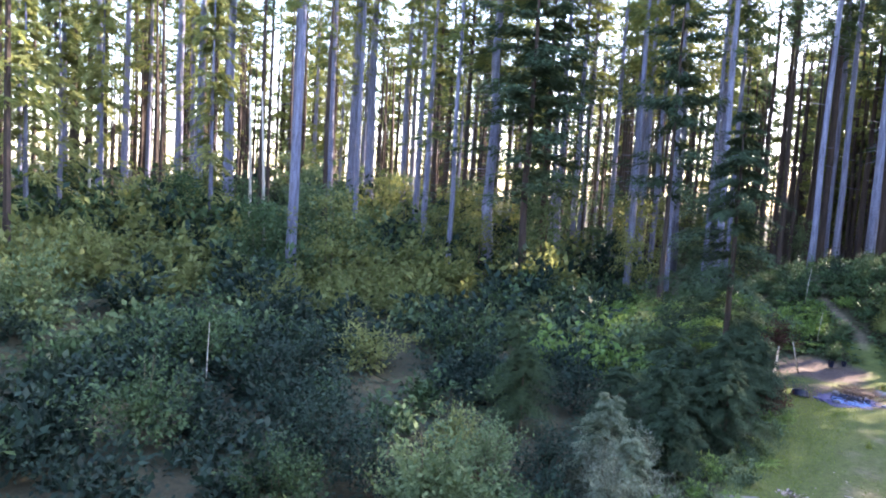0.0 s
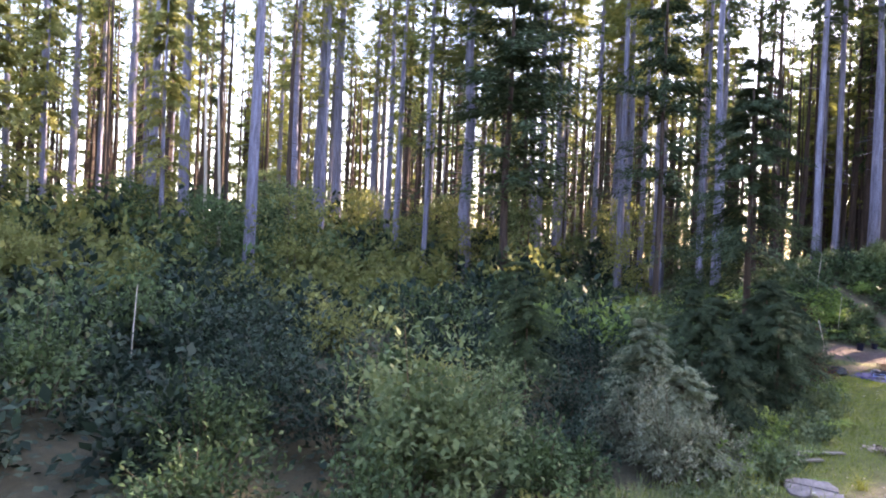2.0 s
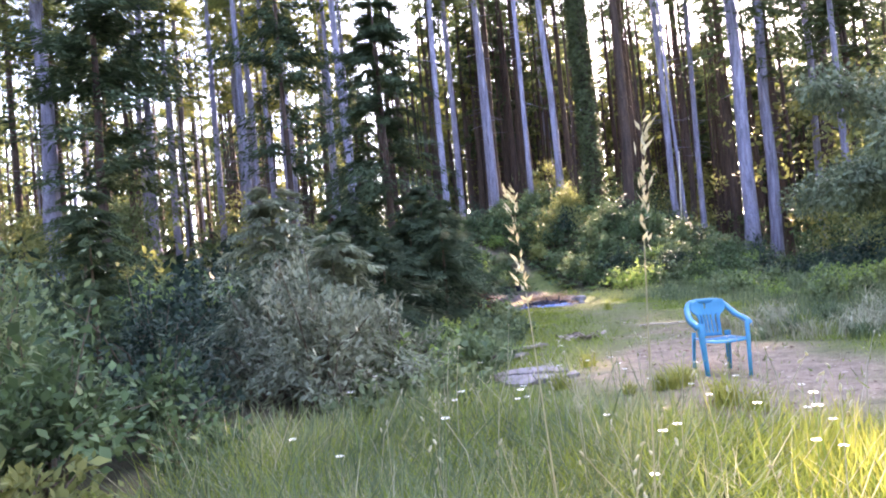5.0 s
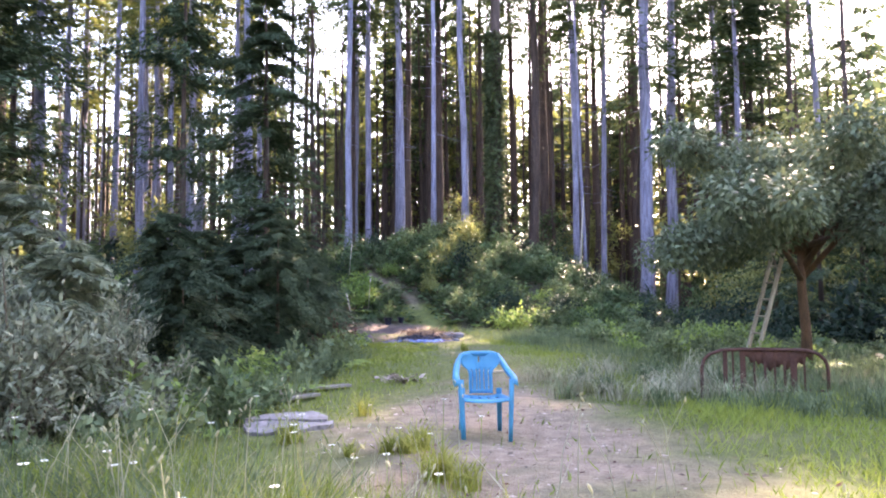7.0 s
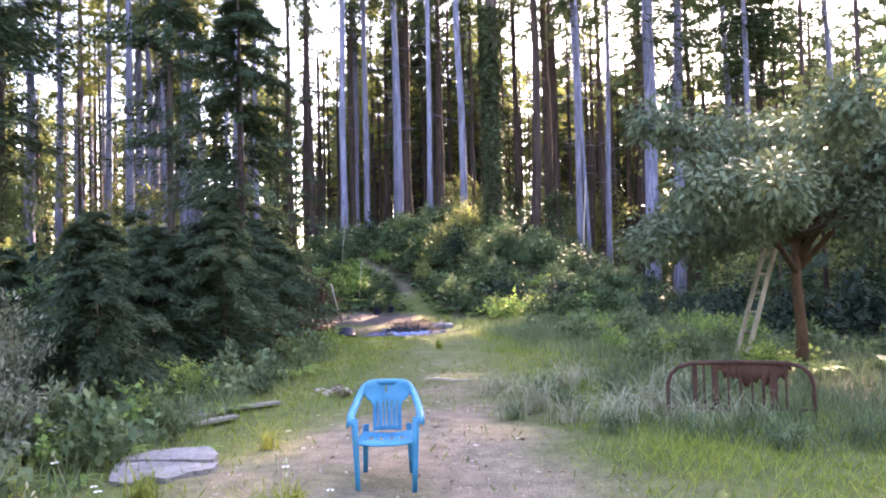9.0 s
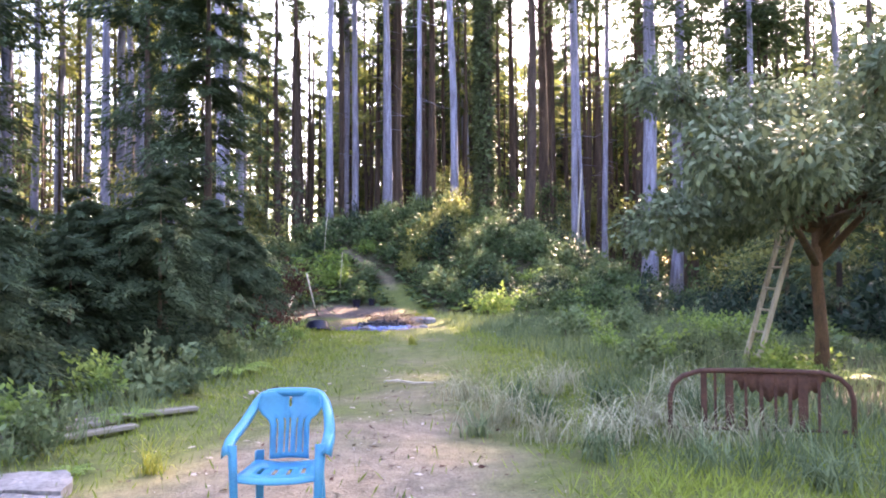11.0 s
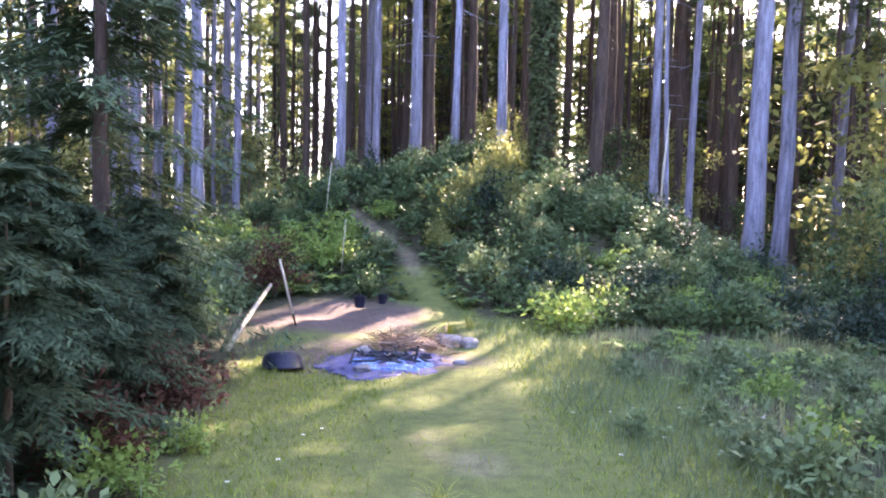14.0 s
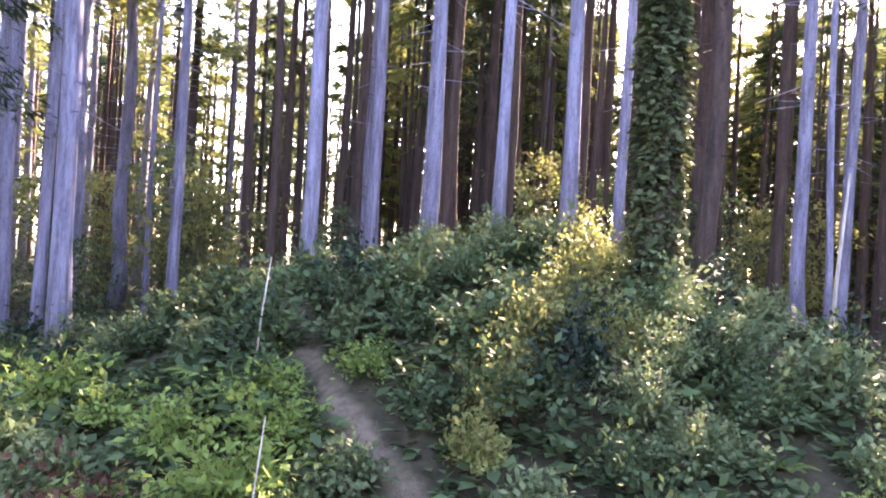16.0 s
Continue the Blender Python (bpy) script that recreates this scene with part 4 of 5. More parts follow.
def undergrowth():
    """Low leaves over the floor of the wood, the knoll and the bank, too many to count."""
    r = np.random.default_rng(23)
    spots = []
    for n, xr, yr in ((40000, (-14, 12), (26.5, 40)), (52000, (-46, -5), (-6, 34)), (5000, (6, 18), (10, 30)), (7000, (-34, 24), (40, 62)), (9000, (-64, -40), (-8, 40)), (16000, (7.5, 36), (-30, 10)), (14000, (-36, 30), (-34, -7))):
        x, y = r.uniform(*xr, n), r.uniform(*yr, n)
        ok = (in_yard(x, y, 0.5) < 0.05) & (off_way(x, y) > 1.1) & ~((x > -6.6) & (x < -1.6) & (y > 22) & (y < 28.0))
        ok &= ~((y < 26) & (x > yard_left(y) - 0.6) & (x < yard_right(y) + 0.6))
        ok &= np.sin(x * 1.9 + 1.1 * np.sin(y)) * np.sin(y * 1.6 + np.sin(x * 0.7)) > r.uniform(-1.0, 0.25, n)
        spots.append(np.stack([x[ok], y[ok]], 1))
    xy = np.concatenate(spots)
    n = len(xy)
    up = r.uniform(0.02, 1, n) * (0.25 + 0.25 * np.sin(xy[:, 0] * 2.3) * np.sin(xy[:, 1] * 1.9))
    base = np.stack([xy[:, 0], xy[:, 1], rough_land(xy[:, 0], xy[:, 1]) + np.abs(up)], 1)
    way = unit(np.stack([r.normal(0, 1, n), r.normal(0, 1, n), r.normal(0.05, 0.3, n)], 1))
    side = unit(np.cross(way, unit(np.stack([r.normal(0, 0.35, n), r.normal(0, 0.35, n), np.ones(n)], 1))))
    ln = 0.17 * r.uniform(0.6, 1.5, n) * np.clip(np.hypot(xy[:, 0] + 2, xy[:, 1]) / 22, 1, 2.0)
    q = blades(base, way, side, ln, ln * 0.6)
    # on the bank darker leaves paint in the thicket's shade
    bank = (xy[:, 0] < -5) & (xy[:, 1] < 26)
    for mask, stuff, label in ((~bank, LEAF, "low leafy undergrowth covering the floor of the wood"), (bank, LEAF_DARK, "low undergrowth in the thicket, shade painted into its dark leaves")):
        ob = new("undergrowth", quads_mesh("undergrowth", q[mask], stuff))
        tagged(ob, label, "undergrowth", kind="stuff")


undergrowth()


# ---- ivy-clad trunk ----
def ivy_fir():
    r = np.random.default_rng(31)
    m = stand(0.5, 36.6, 0.1)
    t = root("ivy_tree", m, "thick fir trunk wrapped in dark ivy, bare above", "tree")
    v, f = fir_trunk(36, 0.36, r, -0.006, 20)
    sheet("trunk", mesh_of("trunk", v, f, BARK_DARK, True), t)
    n = 12000
    a, h = r.uniform(0, 2 * math.pi, n), r.uniform(0, 1, n) ** 0.85 * 11.5
    rad = 0.30 * (1 - h / 40) + r.uniform(0.02, 0.30, n) * (0.35 + 0.65 * np.sin(h * 1.7 + 1.3 * np.sin(2 * a)) ** 2)
    p = np.stack([np.cos(a) * rad - 0.006 * h, np.sin(a) * rad, h], 1)
    out = np.stack([np.cos(a), np.sin(a), 0 * a - 0.5], 1)
    way = unit(out + r.normal(0, 0.5, (n, 3)))
    side = unit(np.cross(way, unit(out + np.array([0, 0, 1.2]) + r.normal(0, 0.3, (n, 3)))))
    ln = 0.165 * r.uniform(0.6, 1.4, n)
    sheet("ivy", quads_mesh("ivy", blades(p, way, side, ln, ln * 0.8), LEAF_IVY), t, "dark glossy ivy leaves")
    q = fir_crown(36, 15, 3.2, 120, 60, 0.40, r, 0.3)
    sheet("crown", quads_mesh("crown", q, NEEDLE), t)


ivy_fir()


# ---- fruit tree with a ladder ----
def fruit_tree():
    r = np.random.default_rng(41)
    t = root("fruit_tree", stand(5.55, 12.5, 0.05), "leafy fruit tree with a brown trunk and low wide crown", "tree")
    sheet("trunk", mesh_of("trunk", *tube([(0, 0, -0.2), (0.02, 0.02, 0.6), (-0.04, 0.0, 1.5), (0.02, 0.05, 2.3)], [0.13, 0.085, 0.075, 0.07], 12), BARK_FRUIT, True), t)
    ends = []
    for i in range(14):
        a = i * 0.48 + r.uniform(-0.2, 0.2)
        ln = r.uniform(1.5, 2.7) * (1.2 if math.cos(a) < 0 else 1.0)
        base = Vector((-0.02, 0.02, r.uniform(1.5, 2.2)))
        end = base + Vector((max(math.cos(a) * ln - 0.35, -2.3), math.sin(a) * ln - 0.9, r.uniform(-0.35, 2.1)))
        mid = base.lerp(end, 0.5) + Vector((0, 0, 0.35))
        sheet("limb", mesh_of("limb", *tube([base, mid, end], [0.055, 0.035, 0.012], 7), BARK_FRUIT, True), t)
        for s in (0.45, 0.65, 0.85, 1.0):
            ends.append(np.array(base.lerp(end, s)) + np.array([0, 0, 0.3 * math.sin(s * 3.1)]))
    ends.append(np.array((-0.3, -0.8, 3.6)))
    ends.append(np.array((-0.8, 0.2, 3.9)))
    ends = np.array(ends)
    n = 38000
    k = r.integers(0, len(ends), n)
    d = random_ways(n, r)
    p = ends[k] + d * np.array([0.46, 0.46, 0.36]) * r.uniform(0.1, 1.35, (n, 1)) ** 0.6
    low = p[:, 2] < 1.75
    p[low, 2] += 0.8
    # an open lane where the ladder leans in
    lane = (np.abs(p[:, 0] + 0.84 - 0.21 * p[:, 2] - 0.35 * p[:, 1]) < 0.38) & (p[:, 1] < 0.9) & (p[:, 2] < 2.0)
    p[lane, 2] += 1.6
    far_left = p[:, 0] < -2.75
    p[far_left, 0] += 1.9
    way = unit(d * 0.6 + np.array([0, 0, -0.5]) + r.normal(0, 0.5, (n, 3)))
    side = unit(np.cross(way, unit(d + np.array([0, 0, 0.8]) + r.normal(0, 0.4, (n, 3)))))
    ln = 0.105 * r.uniform(0.6, 1.4, n)
    sheet("crown", quads_mesh("crown", blades(p, way, side, ln, ln * 0.45), LEAF_FRUIT), t)
    return t


fruit_tree()


def ladder():
    foot, head = Vector((4.63, 12.65, float(land(4.63, 12.65)))), Vector((5.75, 13.4, 2.9))
    t = root("ladder", Matrix.Translation(foot), "weathered wooden ladder leaning into the fruit tree", "ladder")
    d = head - foot
    across = Vector((0.12, -0.99, 0)).normalized()
    for s in (-0.19, 0.19):
        bm = bmesh.new()
        turn = d.to_track_quat("Z", "Y").to_matrix().to_4x4()
        box(bm, (0.05, 0.075, d.length), Matrix.Translation(across * s + d * 0.5) @ turn, 0.008)
        part("rail", bm, LADDER_WOOD, t)
    for i in range(9):
        c = d * ((i + 0.8) / 9.6)
        sheet("rung", mesh_of("rung", *tube([c - across * 0.21, c + across * 0.21], [0.018, 0.018], 8), LADDER_WOOD, True), t)


ladder()


# ---- thin curved sheets ----
def shell(bm, grid, thick):
    """A curved sheet with thickness from rows of points."""
    rows = [[bm.verts.new(p) for p in row] for row in grid]
    for a, b in zip(rows[:-1], rows[1:]):
        for i in range(len(a) - 1):
            bm.faces.new((a[i], a[i + 1], b[i + 1], b[i]))
    bmesh.ops.recalc_face_normals(bm, faces=bm.faces)
    bmesh.ops.solidify(bm, geom=list(bm.faces), thickness=thick)
    for f in bm.faces:
        f.smooth = True


# ---- rusted bedstead ----
def bedstead():
    t = root("bedstead", pose(2.60, 8.50, 0, 0, 0, -5), "rusted iron bed headboard standing in the tall grass", "bedstead")
    w, h = 1.42, 0.57
    arc = [(0, 0, -0.12), (0, 0, h * 0.62), (0.03, 0, h * 0.80), (0.10, 0, h * 0.92), (0.24, 0, h), (w * 0.5, 0, h + 0.012), (w - 0.24, 0, h), (w - 0.10, 0, h * 0.92), (w - 0.03, 0, h * 0.80), (w, 0, h * 0.62), (w, 0, -0.12)]
    sheet("frame", mesh_of("frame", *tube(arc, [0.021] * len(arc), 10), RUST, True), t)
    sheet("lower_rail", mesh_of("lower_rail", *tube([(0, 0, 0.1), (w, 0, 0.1)], [0.014, 0.014], 8), RUST, True), t)
    for x, wide in ((0.27, 0.05), (0.36, 0.022), (0.47, 0.065), (0.60, 0.022), (0.72, 0.03), (0.83, 0.022), (0.94, 0.03), (1.04, 0.075), (1.16, 0.022)):
        bm = bmesh.new()
        box(bm, (wide, 0.012, h - 0.1), Matrix.Translation((x, 0, 0.1 + (h - 0.1) / 2)), 0.003)
        part("slat", bm, RUST, t)
    # a rusted-through sheet hangs from the top rail, its lower edge eaten away
    r = np.random.default_rng(43)
    bm = bmesh.new()
    n = 26
    rows = []
    for k in range(n + 1):
        u = k / n
        low = h - 0.07 - 0.10 * math.sin(math.pi * u) ** 2 - r.uniform(0, 0.09)
        rows.append([Vector((0.48 + 0.74 * u, 0.012 + 0.006 * math.sin(9 * u), z)) for z in (h - 0.005, (h + low) / 2, low)])
    shell(bm, rows, 0.004)
    part("panel", bm, RUST, t, "rusted-through sheet with an eaten lower edge")


bedstead()


# ---- plastic garden chair ----
def garden_chair():
    t = root("garden_chair", pose(0.0, 6.24, -0.032, 0, 0, 7.5) @ Matrix.Diagonal((0.92, 1, 0.93, 1)), "light blue plastic garden armchair on bare earth", "chair")
    # seat with four slots
    bm = bmesh.new()
    n, k = 16, 12
    grid = []
    for j in range(k + 1):
        v = j / k
        y = -0.235 + 0.44 * v
        row = []
        for i in range(n + 1):
            u = i / n * 2 - 1
            half = 0.235 - 0.03 * v
            z = 0.405 - 0.02 * v - 0.018 * math.cos(u * math.pi / 2) - (0.022 if j == 0 else 0)
            row.append(bm.verts.new((u * half, y + (0.008 * (1 - u * u) * -1 if j < 2 else 0), z)))
        grid.append(row)
    for j in range(k):
        for i in range(n):
            if 3 <= j <= 6 and i in (3, 6, 9, 12):
                continue
            bm.faces.new((grid[j][i], grid[j][i + 1], grid[j + 1][i + 1], grid[j + 1][i]))
    bmesh.ops.recalc_face_normals(bm, faces=bm.faces)
    bmesh.ops.solidify(bm, geom=list(bm.faces), thickness=0.008)
    for f in bm.faces:
        f.smooth = True
    part("seat", bm, PLASTIC, t)
    # backrest: a curved panel with five upright slots
    bm = bmesh.new()
    n, k = 22, 12
    grid = []
    for j in range(k + 1):
        v = j / k
        z = 0.39 + 0.40 * v
        half = 0.122 + 0.080 * math.sin(math.pi / 2 * min(1.0, max(0.0, (v - 0.56) / 0.24))) - 0.16 * max(0.0, v - 0.86)
        row = []
        for i in range(n + 1):
            u = i / n * 2 - 1
            row.append(bm.verts.new((u * half, 0.205 + 0.10 * v - 0.055 * u * u * (0.5 + v), z)))
        grid.append(row)
    for j in range(k):
        for i in range(n):
            if 1 <= j <= 6 and i in (3, 7, 10, 14, 18):
                continue
            if 9 <= j <= 10 and i == 10:
                continue
            bm.faces.new((grid[j][i], grid[j][i + 1], grid[j + 1][i + 1], grid[j + 1][i]))
    bmesh.ops.recalc_face_normals(bm, faces=bm.faces)
    bmesh.ops.solidify(bm, geom=list(bm.faces), thickness=0.009)
    for f in bm.faces:
        f.smooth = True
    part("backrest", bm, PLASTIC, t)
    # one broad rim runs over the back and down into both arms
    half = [(0.0, 0.305, 0.800), (0.09, 0.304, 0.799), (0.150, 0.297, 0.792), (0.196, 0.280, 0.772), (0.225, 0.246, 0.737), (0.248, 0.18, 0.690), (0.266, 0.08, 0.642), (0.278, -0.03, 0.617), (0.281, -0.14, 0.597), (0.273, -0.215, 0.572), (0.262, -0.24, 0.532)]
    line = [(-x, y, z) for x, y, z in half[:0:-1]] + half
    bm = bmesh.new()
    rows = []
    for i, p in enumerate(line):
        p = Vector(p)
        a, b = Vector(line[max(i - 1, 0)]), Vector(line[min(i + 1, len(line) - 1)])
        along = (b - a).normalized()
        out = Vector((p.x * 1.3, p.y - 0.0 + 0.05, 0))
        out = (out - along * out.dot(along)).normalized() if out.length > 1e-4 else Vector((0, 1, 0))
        low = along.cross(out)
        if low.z > 0:
            low = -low
        rows.append([p + low * 0.046 - out * 0.024, p + low * 0.012 - out * 0.036, p - out * 0.020 - low * 0.004, p + out * 0.012 - low * 0.004, p + out * 0.028 + low * 0.010, p + out * 0.030 + low * 0.048])
    shell(bm, rows, 0.006)
    part("rim", bm, PLASTIC, t)
    # legs: tapered channels, the front ones rise into the arms
    def leg(top, foot, wide_top, wide_foot, depth_top, depth_foot, turn):
        bm = bmesh.new()
        rows = []
        for s in (0, 0.35, 0.7, 1.0):
            c = Vector(top).lerp(Vector(foot), s)
            w, d = wide_top + (wide_foot - wide_top) * s, depth_top + (depth_foot - depth_top) * s
            sx = 1 if c.x > 0 else -1
            rows.append([c + Vector((-sx * w, turn * 0, 0)), c + Vector((0, 0, 0)), c + Vector((0.006 * sx, -turn * d * 0.5, 0)), c + Vector((0, -turn * d, 0))])
        shell(bm, rows, 0.006)
        part("leg", bm, PLASTIC, t)

    for sx in (-1, 1):
        leg((sx * 0.268, -0.235, 0.58), (sx * 0.238, -0.245, 0.0), 0.050, 0.036, 0.085, 0.040, -1)
        leg((sx * 0.205, 0.215, 0.44), (sx * 0.215, 0.285, 0.0), 0.045, 0.034, 0.07, 0.038, 1)


garden_chair()


# ---- fire pit and what lies round it ----
def lump(bm, c, size, r, cuts=2):
    got = bmesh.ops.create_icosphere(bm, subdivisions=cuts, radius=1.0)
    o = r.uniform(0, 50)
    for v in got["verts"]:
        k = 1 + 0.35 * noise.noise(v.co * 1.3 + Vector((o, o, o)))
        v.co = Vector((v.co.x * size[0] * k, v.co.y * size[1] * k, v.co.z * size[2] * k)) + Vector(c)


def fire_pit():
    r = np.random.default_rng(51)
    z = float(rough_land(-2.15, 22.6))
    t = root("fire_pit", pose(-2.15, 22.6, z), "burnt-out fire pit with blue-grey ash and charred wood", "fire pit")
    bm = bmesh.new()
    bmesh.ops.create_grid(bm, x_segments=40, y_segments=30, size=1.0)
    for v in bm.verts:
        v.co *= max(abs(v.co.x), abs(v.co.y)) / max(v.co.length, 1e-6)
        d = min(1.0, v.co.length)
        k = 1 + 0.35 * noise.noise(v.co * 2.2) + 0.12 * noise.noise(v.co * 9)
        v.co = Vector((v.co.x * 1.5 * k + 0.1, v.co.y * 1.2 * k - 0.05, 0.13 * (1 - d) ** 0.7 - 0.03 + 0.05 * noise.noise(v.co * 5) - 0.06 * (d > 0.95)))
    part("ash_bed", bm, ASH, t)
    bm = bmesh.new()
    bmesh.ops.create_grid(bm, x_segments=40, y_segments=26, size=1.0)
    for v in bm.verts:
        v.co *= max(abs(v.co.x), abs(v.co.y)) / max(v.co.length, 1e-6)
        d = min(1.0, v.co.length)
        ring = math.exp(-(((d - 0.7) / 0.2) ** 2))
        v.co *= 1 + 0.25 * noise.noise(v.co * 1.7)
        v.co = Vector((v.co.x * 0.82 + 0.1, v.co.y * 0.52 - 0.3, 0.03 + 0.06 * (1 - d) + 0.03 * ring + 0.05 * noise.noise(v.co * 5) + 0.03 * noise.noise(v.co * 14) - (0.06 if d > 0.93 else 0.0)))
    part("white_ash", bm, ASH_PALE, t, "pale blue-white ash")
    for i in range(58):
        a, d = r.uniform(0, 6.28), r.uniform(0, 0.75)
        c = Vector((math.cos(a) * d, math.sin(a) * d * 0.6 - 0.1, r.uniform(0.08, 0.2)))
        w = Vector((r.normal(), r.normal(), r.normal() * 0.3)).normalized() * r.uniform(0.06, 0.22)
        sheet("charred_stick", mesh_of("charred_stick", *tube([c - w, c, c + w], [0.016, 0.026, 0.014], 6), CHAR), t)
    for i in (0, 2, 3, 6):
        a = i / 9 * 6.28 + r.uniform(-0.2, 0.2)
        bm = bmesh.new()
        s = r.uniform(0.08, 0.15)
        lump(bm, (math.cos(a) * 1.15, math.sin(a) * 0.85, 0.04), (s * 1.2, s, s * 0.7), r)
        part("stone", bm, ROCK, t)
    # a heap of dry cuttings at the far side
    n = 900
    base = np.stack([r.normal(0.05, 0.38, n), r.normal(1.15, 0.25, n), r.uniform(0, 0.30, n)], 1)
    way = unit(np.stack([r.normal(0, 1, n), r.normal(0, 0.8, n), r.normal(-0.1, 0.35, n)], 1))
    side = unit(np.cross(way, random_ways(n, r)))
    heap = root("straw_heap", pose(-2.15, 22.6, z), "heap of dry reddish cuttings beside the fire pit", "heap")
    sheet("straw", quads_mesh("straw", blades(base, way, side, r.uniform(0.2, 0.5, n), r.uniform(0.012, 0.03, n)), surface("dry_cuttings", (0.20, 0.12, 0.08), (0.48, 0.33, 0.23), 6, 0.9, 0.2)), heap)
    bm = bmesh.new()
    lump(bm, (0.05, 1.15, 0.05), (0.55, 0.36, 0.20), r, 3)
    part("core", bm, SOIL, heap)
    for x, y, s in ((-1.35, 24.3, 0.22), (-1.0, 24.2, 0.16), (-1.55, 24.7, 0.14)):
        bm = bmesh.new()
        lump(bm, (0, 0, 0.06), (s * 1.3, s, s * 0.8), r, 3)
        ob = part("rock", bm, ROCK, None)
        ob.matrix_world = stand(x, y)
        tagged(ob, "pale grey rock beside the fire pit", "rock", "rocks")


fire_pit()


def shovel():
    foot = Vector((-4.65, 24.7, float(rough_land(-4.65, 24.7)) + 0.18))
    t = root("shovel", Matrix.Translation(foot), "long-handled shovel stuck upright in loose soil", "shovel")
    up = Vector((-0.22, -0.1, 1.0)).normalized()
    sheet("handle", mesh_of("handle", *tube([up * 0.22, up * 0.8, up * 1.38], [0.026, 0.024, 0.024], 10), PALE_STEM, True), t, "bleached wooden handle")
    sheet("socket", mesh_of("socket", *tube([up * 0.12, up * 0.36], [0.026, 0.022], 10), IRON, True), t)
    bm = bmesh.new()
    grid = []
    for j in range(8):
        v = j / 7
        w = 0.135 * (1 - 0.75 * v**4)
        grid.append([(u * w, 0.03 * (u * u) - 0.015, 0.20 - 0.30 * v) for u in (-1, -0.6, -0.2, 0.2, 0.6, 1)])
    shell(bm, [[Vector(p) for p in row] for row in grid], 0.004)
    b = part("blade", bm, IRON, t, "dark steel blade")
    b.matrix_local = up.to_track_quat("Z", "Y").to_matrix().to_4x4()


shovel()


def single(name, v, f, material, label, category, smooth=True, group=""):
    ob = new(name, mesh_of(name, v, f, material, smooth))
    return tagged(ob, label, category, group)


def gz(x, y, up=0.0):
    return (x, y, float(rough_land(x, y)) + up)


single("pole", *tube([gz(-5.1, 22.4, 0.08), gz(-5.6, 24.8, 0.36), gz(-6.2, 27.4, 0.55)], [0.055, 0.05, 0.040], 9), LADDER_WOOD, "bleached bare pole lying across the brushwood", "pole")


def pot(x, y, size, turn):
    t = root("plant_pot", stand(x, y, -0.25 * (24.5 < y) - 0.02, turn), "black plastic plant pot on the loose soil", "pot", "plant pots")
    rings = [(0.0, 0.72), (0.9, 0.98), (0.92, 1.06), (1.0, 1.06), (1.0, 0.98), (0.10, 0.70)]
    v, f, s = [], [], 16
    for z, ra in rings:
        v += [(math.cos(2 * math.pi * k / s) * ra * size * 0.5, math.sin(2 * math.pi * k / s) * ra * size * 0.5, z * size * 0.9) for k in range(s)]
    for i in range(len(rings) - 1):
        f += [(i * s + k, i * s + (k + 1) % s, (i + 1) * s + (k + 1) % s, (i + 1) * s + k) for k in range(s)]
    f += [tuple(range(s))[::-1], tuple((len(rings) - 1) * s + k for k in range(s))]
    sheet("body", mesh_of("body", v, f, BLACK_PLASTIC, False), t)


pot(-3.75, 26.6, 0.30, 10)
pot(-3.3, 27.0, 0.24, 40)


def black_tub():
    t = root("tub", pose(-3.84, 21.7, float(land(-3.84, 21.7)) + 0.27, 168, 0, 20) @ Matrix.Scale(0.85, 4), "black plastic tub turned upside down in the grass", "tub")
    rings = [(0.0, 0.0), (0.0, 0.16), (0.012, 0.25), (0.045, 0.31), (0.10, 0.35), (0.30, 0.40), (0.32, 0.43), (0.345, 0.43), (0.345, 0.39), (0.10, 0.32), (0.04, 0.26), (0.03, 0.0)]
    v, f, s = [], [], 22
    for z, ra in rings:
        v += [(math.cos(2 * math.pi * k / s) * max(ra, 0.002), math.sin(2 * math.pi * k / s) * max(ra, 0.002), z) for k in range(s)]
    for i in range(len(rings) - 1):
        f += [(i * s + k, i * s + (k + 1) % s, (i + 1) * s + (k + 1) % s, (i + 1) * s + k) for k in range(s)]
    sheet("body", mesh_of("body", v, f, BLACK_PLASTIC, True), t)


black_tub()


